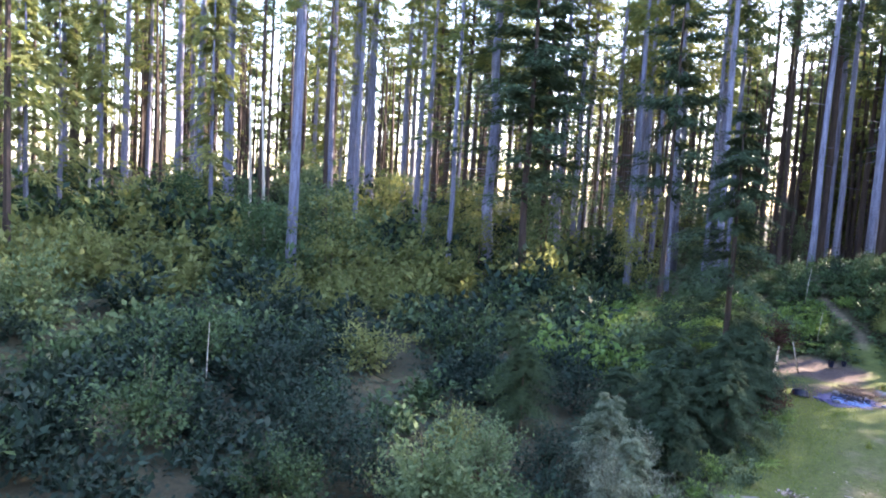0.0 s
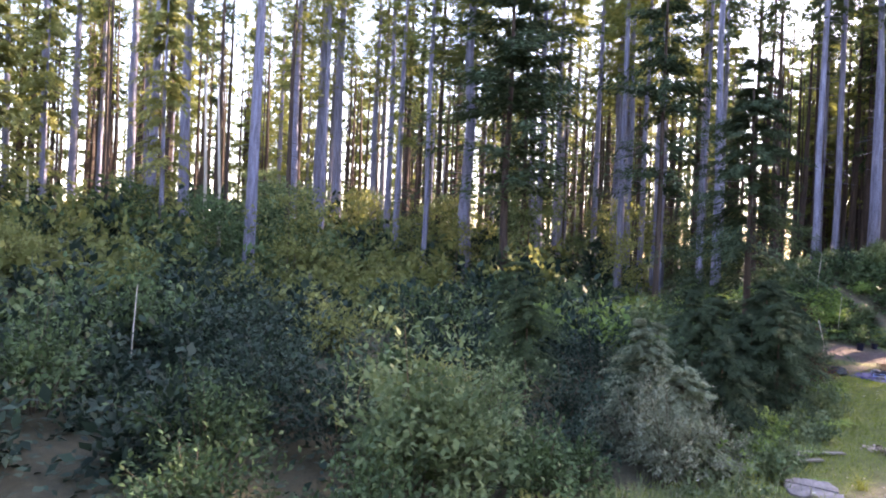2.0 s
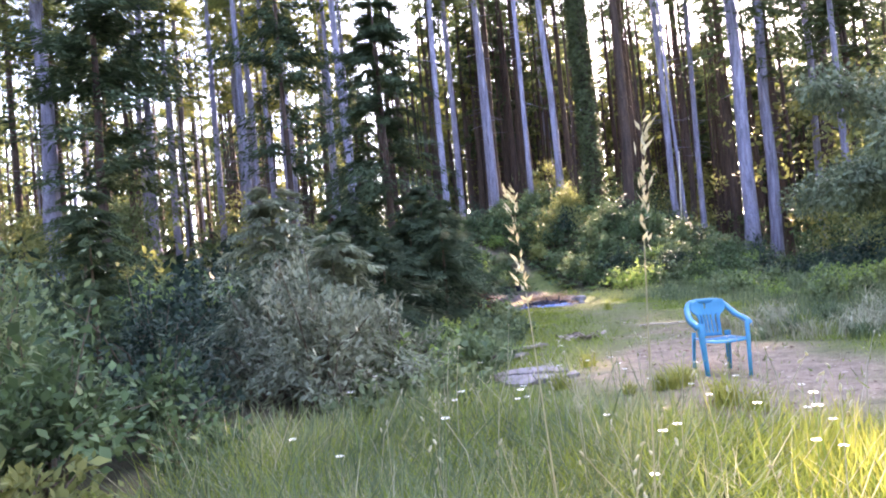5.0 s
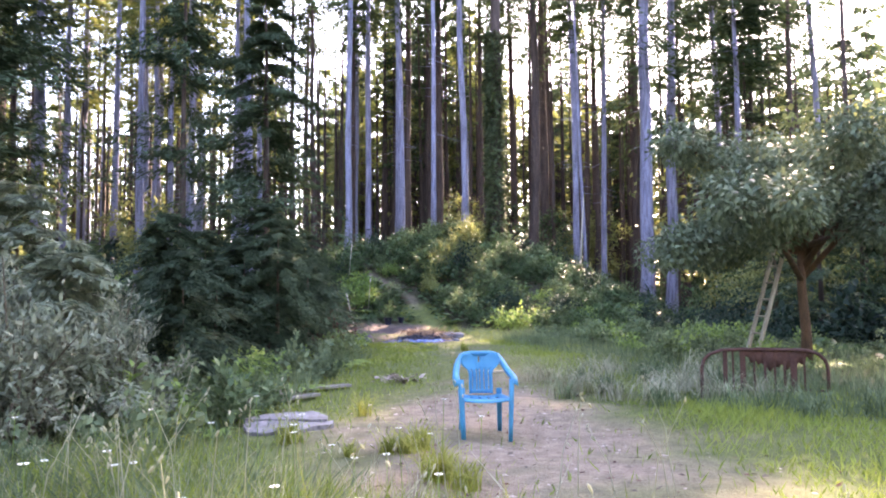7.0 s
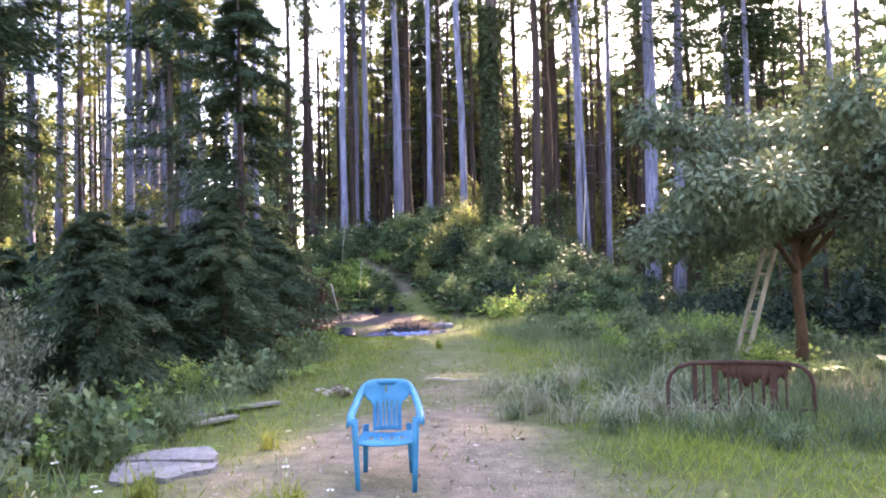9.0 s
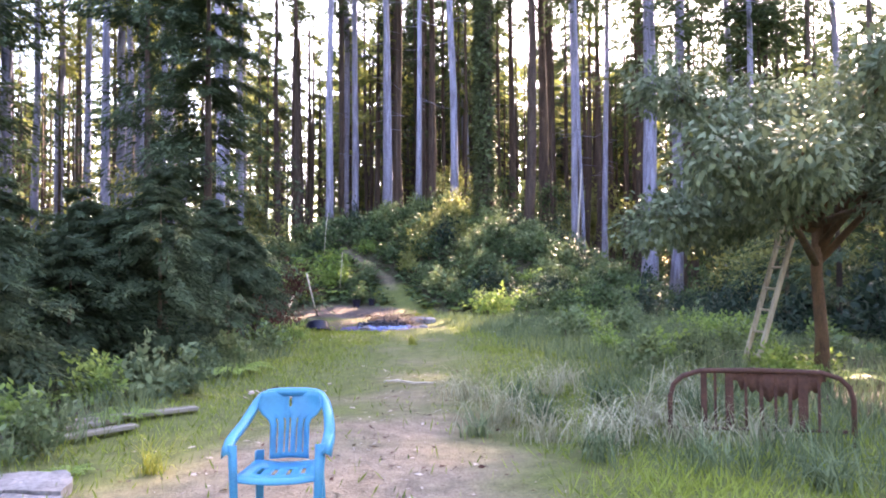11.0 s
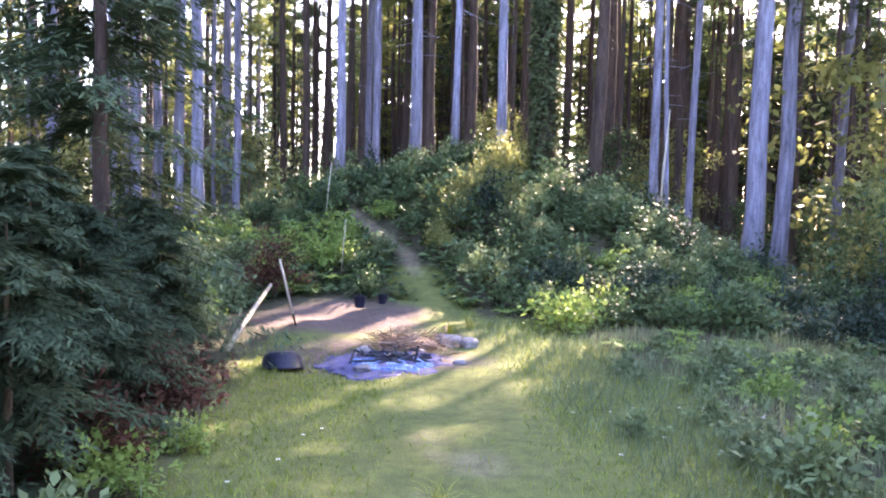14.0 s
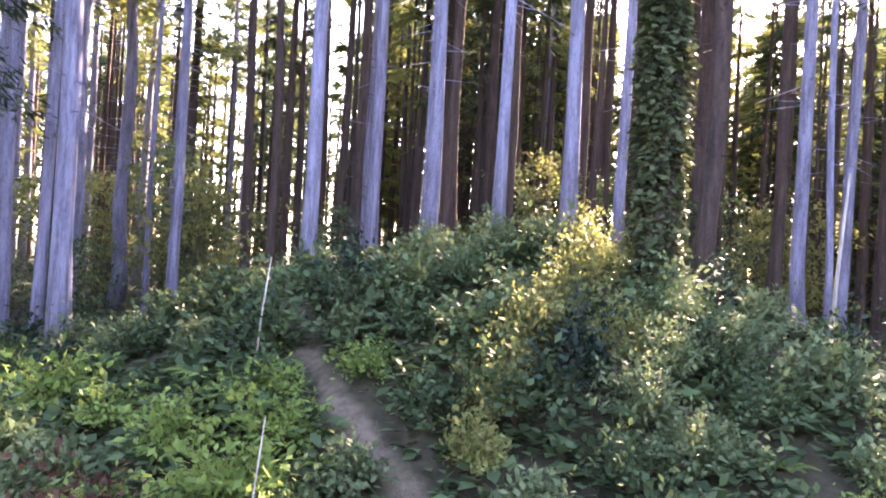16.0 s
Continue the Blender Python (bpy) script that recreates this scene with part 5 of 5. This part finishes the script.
# ---- slab, boards, chips ----
def slab():
    """A thin slab broken along three cracks, its fragments lying a little askew."""
    r = np.random.default_rng(61)
    t = root("concrete_slab", stand(-1.88, 6.5, 0.0, 20), "flat pale broken concrete slab lying in the grass", "slab")
    rim = []
    for k in range(22):
        a = 2 * math.pi * k / 22
        d = 1 + r.uniform(-0.13, 0.08)
        square = 1 / max(abs(math.cos(a)), abs(math.sin(a))) ** 0.55
        rim.append((math.cos(a) * 0.40 * d * square, math.sin(a) * 0.50 * d * square, 0.0))
    cracks = [((0.05, 0.1, 0), (0.35, 1, 0)), ((-0.05, -0.15, 0), (1, -0.25, 0)), ((0.1, -0.3, 0), (-0.5, 1, 0))]
    for sides in [(a, b, c) for a in (-1, 1) for b in (-1, 1) for c in (-1, 1)]:
        bm = bmesh.new()
        bm.faces.new([bm.verts.new(p) for p in rim])
        for s, (co, no) in zip(sides, cracks):
            bmesh.ops.bisect_plane(bm, geom=bm.verts[:] + bm.edges[:] + bm.faces[:], plane_co=Vector(co) - Vector(no).normalized() * 0.004 * s, plane_no=Vector(no) * s, clear_outer=True)
        if not bm.faces or sum(f.calc_area() for f in bm.faces) < 0.004:
            bm.free()
            continue
        bmesh.ops.triangulate(bm, faces=bm.faces[:])
        bmesh.ops.subdivide_edges(bm, edges=bm.edges[:], cuts=3, use_grid_fill=True)
        for v in bm.verts:
            v.co.x += 0.012 * noise.noise(v.co * 16)
            v.co.y += 0.012 * noise.noise(v.co * 16 + Vector((7, 0, 0)))
            v.co.z = 0.05 + 0.014 * noise.noise(v.co * 5) + 0.008 * noise.noise(v.co * 17)
        got = bmesh.ops.extrude_face_region(bm, geom=bm.faces[:])
        for v in got["geom"]:
            if isinstance(v, bmesh.types.BMVert):
                v.co.z -= 0.07
        bmesh.ops.recalc_face_normals(bm, faces=bm.faces[:])
        ob = part("fragment", bm, STONE, t)
        ob.matrix_local = pose(0, 0, r.uniform(-0.012, 0.006), r.uniform(-1.5, 1.5), r.uniform(-1.5, 1.5), 0)


slab()
for i, (x, y, ln, tn) in enumerate([(-2.55, 8.0, 1.5, 52), (-2.25, 8.95, 1.1, 40), (-2.75, 8.2, 1.3, 55)]):
    bm = bmesh.new()
    box(bm, (ln, 0.13, 0.035), Matrix(), 0.006)
    ob = part("board", bm, BOARD, None)
    ob.matrix_world = stand(x, y, -0.05, tn)
    tagged(ob, "weathered grey board lying at the thicket's edge", "board", "boards")


def chips():
    r = np.random.default_rng(62)
    t = root("bark_pieces", stand(-1.3, 10.25), "small pile of pale broken bark pieces", "rubble")
    for i in range(64):
        bm = bmesh.new()
        s = r.uniform(0.014, 0.05)
        lump(bm, (0, 0, 0), (s * 1.5, s, s * 0.2), r, 1)
        ob = part("piece", bm, CHIP if i % 3 else STEM, t)
        ob.matrix_local = pose(r.normal(0, 0.17), r.normal(0, 0.14), r.uniform(0.02, 0.12), r.uniform(-40, 40), r.uniform(-40, 40), r.uniform(0, 360))


chips()

# bare sticks standing in the brush
for i, (x, y, h, lx, ly, ra) in enumerate([(-6.55, 33.2, 2.0, 0.15, 0.1, 0.022), (-52.6, 14.9, 6.0, -1.1, 0.4, 0.13), (-40.3, 20.8, 13.0, -0.9, 0.2, 0.13), (-37.5, 20.0, 12.0, -0.8, 0.0, 0.11), (-18.0, 3.7, 2.4, -0.5, 0.4, 0.022), (-5.0, 29.5, 1.7, 0.1, 0.1, 0.015), (5.2, 40.0, 5, 0.3, 0.0, 0.06)]):
    a = gz(x, y, -0.1)
    single("dead_sapling", *tube([a, (a[0] + lx * 0.4, a[1] + ly * 0.4, a[2] + h * 0.5), (a[0] + lx, a[1] + ly, a[2] + h)], [ra, ra * 0.8, ra * 0.4], 7), PALE_STEM, "bare bleached sapling standing among the shrubs", "sapling", True, "dead saplings")


single("fallen_stick", *tube([gz(-0.27, 11.29, 0.03), gz(-0.08, 11.20, 0.045), gz(0.14, 11.0, 0.035), gz(0.41, 10.85, 0.05)], [0.013, 0.016, 0.014, 0.008], 8), PALE_STEM, "short crooked bleached stick lying on the grass path", "stick")
single("stake", *tube([gz(2.66, 18.48, -0.1), gz(2.67, 18.48, 0.2), gz(2.69, 18.47, 0.36)], [0.022, 0.02, 0.018], 8), PALE_STEM, "small grey wooden stake standing in the grass", "stake")


def litter():
    """Bits of bark, twig and dry leaf on the trodden earth, too small to count."""
    r = np.random.default_rng(66)
    n = 2600
    x, y = r.uniform(-2.6, 2.6, n), r.uniform(3.2, 13, n)
    ok = (off_way(x, y) < r.uniform(0.4, 1.9, n))
    x, y = x[ok], y[ok]
    n = len(x)
    base = np.stack([x, y, rough_land(x, y) + r.uniform(0.002, 0.02, n)], 1)
    way = unit(np.stack([r.normal(0, 1, n), r.normal(0, 1, n), r.normal(0.05, 0.12, n)], 1))
    side = unit(np.cross(way, unit(np.stack([r.normal(0, 0.3, n), r.normal(0, 0.3, n), np.ones(n)], 1))))
    ln = r.uniform(0.015, 0.075, n)
    for k, stuff in enumerate((STEM, CHIP, LEAF_RED)):
        pick = np.arange(n) % 3 == k
        ob = new("litter", quads_mesh("litter", blades(base[pick], way[pick], side[pick], ln[pick], ln[pick] * r.uniform(0.15, 0.6, pick.sum())), stuff))
        tagged(ob, ("scattered brown twig bits", "scattered pale bark bits", "scattered dry brown leaves")[k] + " on the bare earth", "litter", kind="stuff")


litter()

# ---- ferns ----
def fern(m, seed, fronds=11, ln=0.75):
    r = np.random.default_rng(seed)
    t = root("fern", m, "bright green fern clump at the grass edge", "fern", "ferns")
    for i in range(fronds):
        a = 2 * math.pi * i / fronds + r.uniform(-0.2, 0.2)
        n = 26
        s = np.linspace(0.08, 1, n)
        length = ln * r.uniform(0.75, 1.1)
        out, up = s * length * 0.85, length * (0.75 * s - 0.62 * s**2)
        c = np.stack([np.cos(a) * out, np.sin(a) * out, up], 1)
        sides = []
        for sg in (-1, 1):
            way = unit(np.stack([-sg * np.sin(a) + 0.35 * np.cos(a) + 0 * s, sg * np.cos(a) + 0.35 * np.sin(a) + 0 * s, -0.25 + 0 * s], 1))
            along = unit(np.gradient(c, axis=0))
            w = 0.19 * length * np.sin(np.pi * np.clip(s * 0.92 + 0.08, 0, 1)) ** 0.7 + 0.01
            sides.append(blades(c, way, along, w, 0.035 * length + 0 * s))
        sheet("frond", quads_mesh("frond", np.concatenate(sides), FERN), t)
    return t


ferns = [fern(stand(-2.5, 12.0, 0, 10), 71), fern(stand(-3.1, 11.8, 0, 50), 72, 9, 0.6)]
rf = np.random.default_rng(73)
YARD_FERNS = [
    (-2.9, 13, 0.8), (-2.4, 8.9, 0.6), (-3, 10.6, 0.8), (2.6, 21.5, 0.9), (3.3, 20.6, 1), (4.2, 18.9, 1), (5, 17.2, 1.1), (3.9, 16.4, 0.9), (6, 19.5, 1.2), (-2.9, 6, 0.5), (-3, 4.6, 0.6), (5.3, 11.6, 1), (6.7, 12, 1), (3.6, 13, 0.9), (7.6, 15, 1.2), (5.6, 21.6, 1.2), (-3.4, 9.8, 0.7), (-3.2, 13.9, 0.8), (-3, 7.4, 0.6), (-1.9, 7.25, 0.35), (-2.5, 6.9, 0.45), (-2.45, 6.05, 0.4)]
PIT_FERNS = [
    (2, 24, 0.9), (-3.9, 29.8, 0.8), (-6.6, 29.6, 1.1), (-7.6, 28.4, 1.2), (-8.6, 30.4, 1.3), (-8, 26.2, 1.1), (-9.8, 28.6, 1.2), (-6.9, 31.2, 1), (1.2, 26.4, 0.9), (4.9, 23.5, 1.2), (-10.4, 33, 1.3), (-0.6, 30.6, 0.7), (-1.4, 28.2, 0.8), (-0.4, 27.6, 0.9), (0.9, 27.4, 0.9)]
KNOLL_FERNS = [
    (-1.9, 30.2, 0.8), (-2.3, 31.6, 0.9), (-4.6, 30.9, 0.9), (-5.1, 29.3, 1.1), (-5.9, 30.6, 1.2), (-6.2, 32.2, 1.1), (-7.4, 33.1, 1.2), (-5.7, 28.4, 1), (-7.2, 29.5, 1.2), (-8.4, 32.2, 1.3), (2.2, 27, 1), (3.4, 25.8, 1.1), (4.2, 24.6, 1.1), (2.9, 23, 0.9), (-3.5, 17.2, 0.8), (2.4, 28.6, 1), (3.6, 28, 1.1), (1.9, 30.2, 1), (2.7, 30.8, 1.1), (3.2, 32.2, 1), (1.7, 32, 0.8)]
for x, y, s in YARD_FERNS + PIT_FERNS + KNOLL_FERNS:
    copy_thing(ferns[int(rf.integers(0, 2))], stand(x, y, 0.0, rf.uniform(0, 360), s))


# ---- grass ----
def turf(name, n, xr, yr, keep, high, wide, stuff, seed, label, lean=0.35, clump=0.0):
    r = np.random.default_rng(seed)
    x, y = r.uniform(*xr, n), r.uniform(*yr, n)
    ok = r.uniform(0, 1, n) < keep(x, y)
    x, y = x[ok], y[ok]
    n = len(x)
    base = np.stack([x, y, rough_land(x, y) - 0.01], 1)
    way = unit(np.stack([r.normal(0, lean, n), r.normal(0, lean, n), np.ones(n)], 1))
    side = unit(np.cross(way, random_ways(n, r)))
    ln = high * r.uniform(0.35, 1.25, n) * (1 + clump * np.sin(x * 2.1) * np.sin(y * 1.7))
    ob = new(name, quads_mesh(name, blades(base, way, side, ln, wide * r.uniform(0.6, 1.5, n)), stuff))
    tagged(ob, label, "grass", kind="stuff")


def short_keep(x, y):
    lane = ease((2.8 - off_way(x, y)) / 0.8) * ease((y - 26) / 1.0) * ease((30.4 - y) / 1.0)
    return np.maximum(in_yard(x, y, 1.0), lane) * np.clip(off_way(x, y) - 0.85, 0.05, 1)


def tall_keep(x, y):
    right = ease((x - (yard_right(y) - 2.6)) / 1.2) * ease((9.0 - x) / 2) * ease((y - 6.6) / 1.4) * ease((27 - y) / 3)
    left = ease(((yard_left(y) + 0.9) - x) / 0.6) * ease((x - yard_left(y) + 1.6) / 0.8) * ease((16 - y) / 2)
    return np.clip(right + left, 0, 1)


def fore_keep(x, y):
    return ease((x + 4.2) / 0.8) * ease((1.2 - x) / 1.4) * ease((y + 0.4) / 0.8) * ease((4.6 - y - 0.4 * (x + 1)) / 1.4)


turf("short_grass", 150000, (-6, 8), (0, 30), short_keep, 0.10, 0.010, GRASS, 81, "short green lawn grass with thin patches", 0.5, 0.3)
turf("tall_grass", 60000, (-5, 9), (2, 28), tall_keep, 0.30, 0.014, GRASS_TALL, 82, "tall unmown grass at the yard's edge", 0.35, 0.3)
turf("meadow_grass", 60000, (-5, 2), (-1, 6), fore_keep, 0.32, 0.0055, GRASS, 83, "tall meadow grass in front of the chair", 0.75, 0.6)
turf("meadow_grass", 9000, (-4.4, -0.8), (-0.6, 4.2), fore_keep, 0.46, 0.0075, GRASS_TALL, 86, "long blue-green blades leaning over in the meadow grass", 0.95, 0.5)
# a patch of sun on the meadow, painted as yellow blades
turf("yellow_grass", 5200, (-0.7, 1.5), (1.2, 3.7), lambda x, y: ease(1.6 - 1.5 * np.hypot((x - 0.4) / 1.1, (y - 2.4) / 1.2)), 0.36, 0.006, GRASS_YELLOW, 88, "tall grass with a sun patch painted into its yellow-green", 0.4, 0.5)
turf("meadow_grass", 9000, (-5, 2), (-1, 6), fore_keep, 0.40, 0.0045, STRAW, 85, "pale dry blades among the meadow grass", 0.8, 0.6)


turf("tall_grass", 16000, (1.3, 6.4), (3.6, 8.2), lambda x, y: ease((x - 1.2 - 0.12 * (8 - y)) / 0.9) * (0.45 + 0.45 * np.sin(2.1 * x + y) * np.sin(2.9 * y - x)), 0.17, 0.007, GRASS, 89, "ragged unmown grass beside the bare earth", 0.7, 0.4)
turf("tall_grass", 3600, (1.9, 5.4), (7.0, 8.45), lambda x, y: 0.35 + 0.4 * np.sin(3.1 * x + y) * np.sin(4.3 * y - x), 0.27, 0.008, GRASS_TALL, 84, "tall unmown grass in front of the rusted bedstead", 0.4, 0.3)


def tuft(x, y, size, n, seed, label, stuff=STRAW, arch=0.62, thick=0.0055, group="dry grass tufts"):
    r = np.random.default_rng(seed)
    t = root("grass_tuft", stand(x, y), label, "grass", group)
    a = r.uniform(0, 2 * math.pi, n)
    bend = r.uniform(0.5, 1.3, n)
    q = []
    prev = np.stack([r.normal(0, 0.16, n), r.normal(0, 0.16, n), 0 * a], 1) * size
    tilt = 0.35 * bend
    seg = 0.24 * size * r.uniform(0.7, 1.3, n)
    for k in range(4):
        way = np.stack([np.cos(a) * np.sin(tilt), np.sin(a) * np.sin(tilt), np.cos(tilt)], 1)
        side = np.stack([-np.sin(a), np.cos(a), 0 * a], 1)
        nxt = prev + way * seg[:, None]
        w = (thick * (1 - k / 5)) * np.ones((n, 1))
        q.append(np.stack([prev - side * w, prev + side * w, nxt + side * w * 0.8, nxt - side * w * 0.8], 1))
        prev, tilt = nxt, tilt + arch * bend
    tagged(sheet("stalk", quads_mesh("stalk", np.concatenate(q), stuff), t), kind="stuff")


for i, (x, y, s, n) in enumerate([(1.2, 9.3, 0.8, 42), (2.05, 8.3, 0.75, 46), (2.5, 9.0, 0.7, 40), (0.8, 10.2, 0.6, 26), (1.75, 10.6, 0.7, 34), (3.0, 9.9, 0.8, 34), (1.55, 8.5, 0.55, 30), (2.75, 8.25, 0.6, 44), (3.3, 8.4, 0.6, 40), (2.0, 11.6, 0.6, 26)]):
    tuft(x, y, s, n * 2, 500 + i, "bleached dry grass tuft bending over in an arc", STRAW, 0.85, 0.0058)
for i, (x, y, s, n) in enumerate([(1.6, 9.2, 0.5, 70), (2.3, 9.9, 0.55, 70), (2.2, 8.9, 0.45, 60), (1.0, 8.6, 0.35, 50), (2.9, 9.1, 0.5, 70), (1.35, 10.1, 0.5, 60), (3.4, 9.4, 0.55, 70), (1.9, 7.7, 0.4, 60), (2.6, 7.4, 0.4, 60), (3.3, 7.2, 0.45, 60), (4.1, 7.5, 0.45, 60)]):
    tuft(x, y, s, n, 540 + i, "long green grass tuft among the dry stalks", GRASS_TALL, 0.55, 0.008, "green grass tufts")
# Yellow tufts paint in flecks of sun before the chair and by the pit.
for i, (x, y, s, n) in enumerate([(-0.3, 4.6, 0.34, 130), (-0.12, 4.4, 0.26, 80), (-0.5, 5.4, 0.28, 90), (-0.72, 5.2, 0.22, 70), (-0.6, 5.25, 0.25, 60), (-1.0, 5.1, 0.16, 60), (-1.5, 25.4, 0.4, 80), (-1.1, 25.9, 0.4, 70), (-0.5, 16.1, 0.3, 60), (-1.6, 5.6, 0.3, 60), (-2.6, 5.6, 0.4, 70), (-1.3, 7.3, 0.28, 50)]):
    tuft(x, y, s, n, 520 + i, "upright yellow-green grass tuft on the bare earth", GRASS_YELLOW, 0.42, 0.006, "green grass tufts")


# ---- low leafy plants in the grass ----
def weeds():
    r = np.random.default_rng(87)
    label = "low leafy green plant growing in the tall grass"
    kinds = [shrub("weed", stand(x, y, 0.02), 0.75, 0.42, 420, 0.075, st, 470 + i, label, "plant", "leafy plants", per=22, long=1.7, stalks=1) for i, (x, y, st) in enumerate([(3.1, 15.4, FERN), (4.2, 14.1, LEAF_LIGHT), (2.9, 17.2, GRASS_TALL)])]
    n = 0
    while n < 96:
        if n < 66:
            x, y = r.uniform(1.4, 7.5), r.uniform(11.5, 25)
            ok = x > yard_right(y) - 1.5
        else:
            x, y = r.uniform(-3.6, -2.2), r.uniform(4.5, 20)
            ok = x < yard_left(y) + 0.6
        if ok:
            n += 1
            copy_thing(kinds[n % 3], stand(x, y, 0.03, r.uniform(0, 360), r.uniform(0.7, 1.35)))


weeds()


# ---- seed heads and daisies ----
def daisies():
    r = np.random.default_rng(91)
    for i in range(56):
        if i < 40:
            x, y, h = r.uniform(-3.1, 0.2), r.uniform(1.6, 4.6), r.uniform(0.30, 0.56)
        else:
            x, y, h = r.choice([r.uniform(-2.4, -1.4), r.uniform(0.6, 2.6)]), r.uniform(15, 21), r.uniform(0.10, 0.2)
        t = root("daisy", stand(x, y, 0, r.uniform(0, 360)), "white daisy on a thin stem in the grass", "flower", "daisies")
        sheet("stem", mesh_of("stem", *tube([(0, 0, 0), (0.02, 0.01, h)], [0.003, 0.002], 4), FERN), t)
        v, f = [(0.02, 0.01, h)], []
        for k in range(20):
            a, d = 2 * math.pi * k / 20, (0.024 if k % 2 else 0.017)
            v.append((0.02 + math.cos(a) * d, 0.01 + math.sin(a) * d, h + 0.006 + 0.003 * (k % 2)))
        f = [(0, k + 1, (k + 1) % 20 + 1) for k in range(20)]
        sheet("petals", mesh_of("petals", v, f, PETAL), t, "white petals")
        bm = bmesh.new()
        bmesh.ops.create_uvsphere(bm, u_segments=8, v_segments=4, radius=0.007, matrix=Matrix.Translation((0.02, 0.01, h + 0.006)) @ Matrix.Diagonal((1, 1, 0.5, 1)))
        part("disc", bm, GRASS_YELLOW, t, "yellow disc")


daisies()


def seed_stalks():
    """Thin stalks: most carry small pale nodding heads, the tall ones a loose plume."""
    r = np.random.default_rng(92)
    for i in range(70):
        x, y = r.uniform(-2.6, 1.3), r.uniform(0.9, 4.2)
        h = r.uniform(0.42, 0.78)
        plume = i > 67
        if plume:
            x, y, h = -1.40 - 0.07 * (i - 68), -0.48 + 0.16 * (i - 68), 1.25 - 0.05 * (i - 68)
        t = root("seed_stalk", stand(x, y, 0, r.uniform(0, 360)), "tall dry grass stalk with a loose pale plume" if plume else "thin dry grass stalk with pale nodding seed heads", "grass", "seed stalks")
        bend = r.uniform(0.05, 0.3) * (0.5 if plume else 1.0)
        sheet("stem", mesh_of("stem", *tube([(0, 0, 0), (bend * 0.3, 0, h * 0.6), (bend, 0, h)], [0.0018, 0.0015, 0.0010] if plume else [0.003, 0.0025, 0.0015], 4), STRAW), t)
        if plume:
            n = 46
            s = r.uniform(0, 1, n)
            base = np.stack([bend + 0.25 * s * bend, r.normal(0, 0.012, n), h - 0.02 + 0.20 * s - 0.04 * s**2], 1)
            way = unit(np.stack([r.normal(0.3, 0.5, n), r.normal(0, 0.5, n), np.ones(n)], 1))
            head = sheet("seed_head", quads_mesh("seed_head", blades(base, way, unit(np.cross(way, random_ways(n, r))), r.uniform(0.010, 0.024, n), 0.0045 + 0 * s), STRAW), t)
            tagged(head, kind="stuff")
            continue
        for k in range(int(r.integers(1, 5))):
            bm = bmesh.new()
            at = Vector((bend + r.normal(0, 0.022) * k, r.normal(0, 0.022) * k, h - 0.03 * k))
            lean = Matrix.Rotation(r.uniform(-1.0, 1.0), 4, "Y") @ Matrix.Rotation(r.uniform(-0.6, 0.6), 4, "X")
            bmesh.ops.create_icosphere(bm, subdivisions=1, radius=1.0, matrix=Matrix.Translation(at) @ lean @ Matrix.Diagonal((0.006, 0.006, 0.017, 1)))
            part("seed_head", bm, STRAW, t)


seed_stalks()
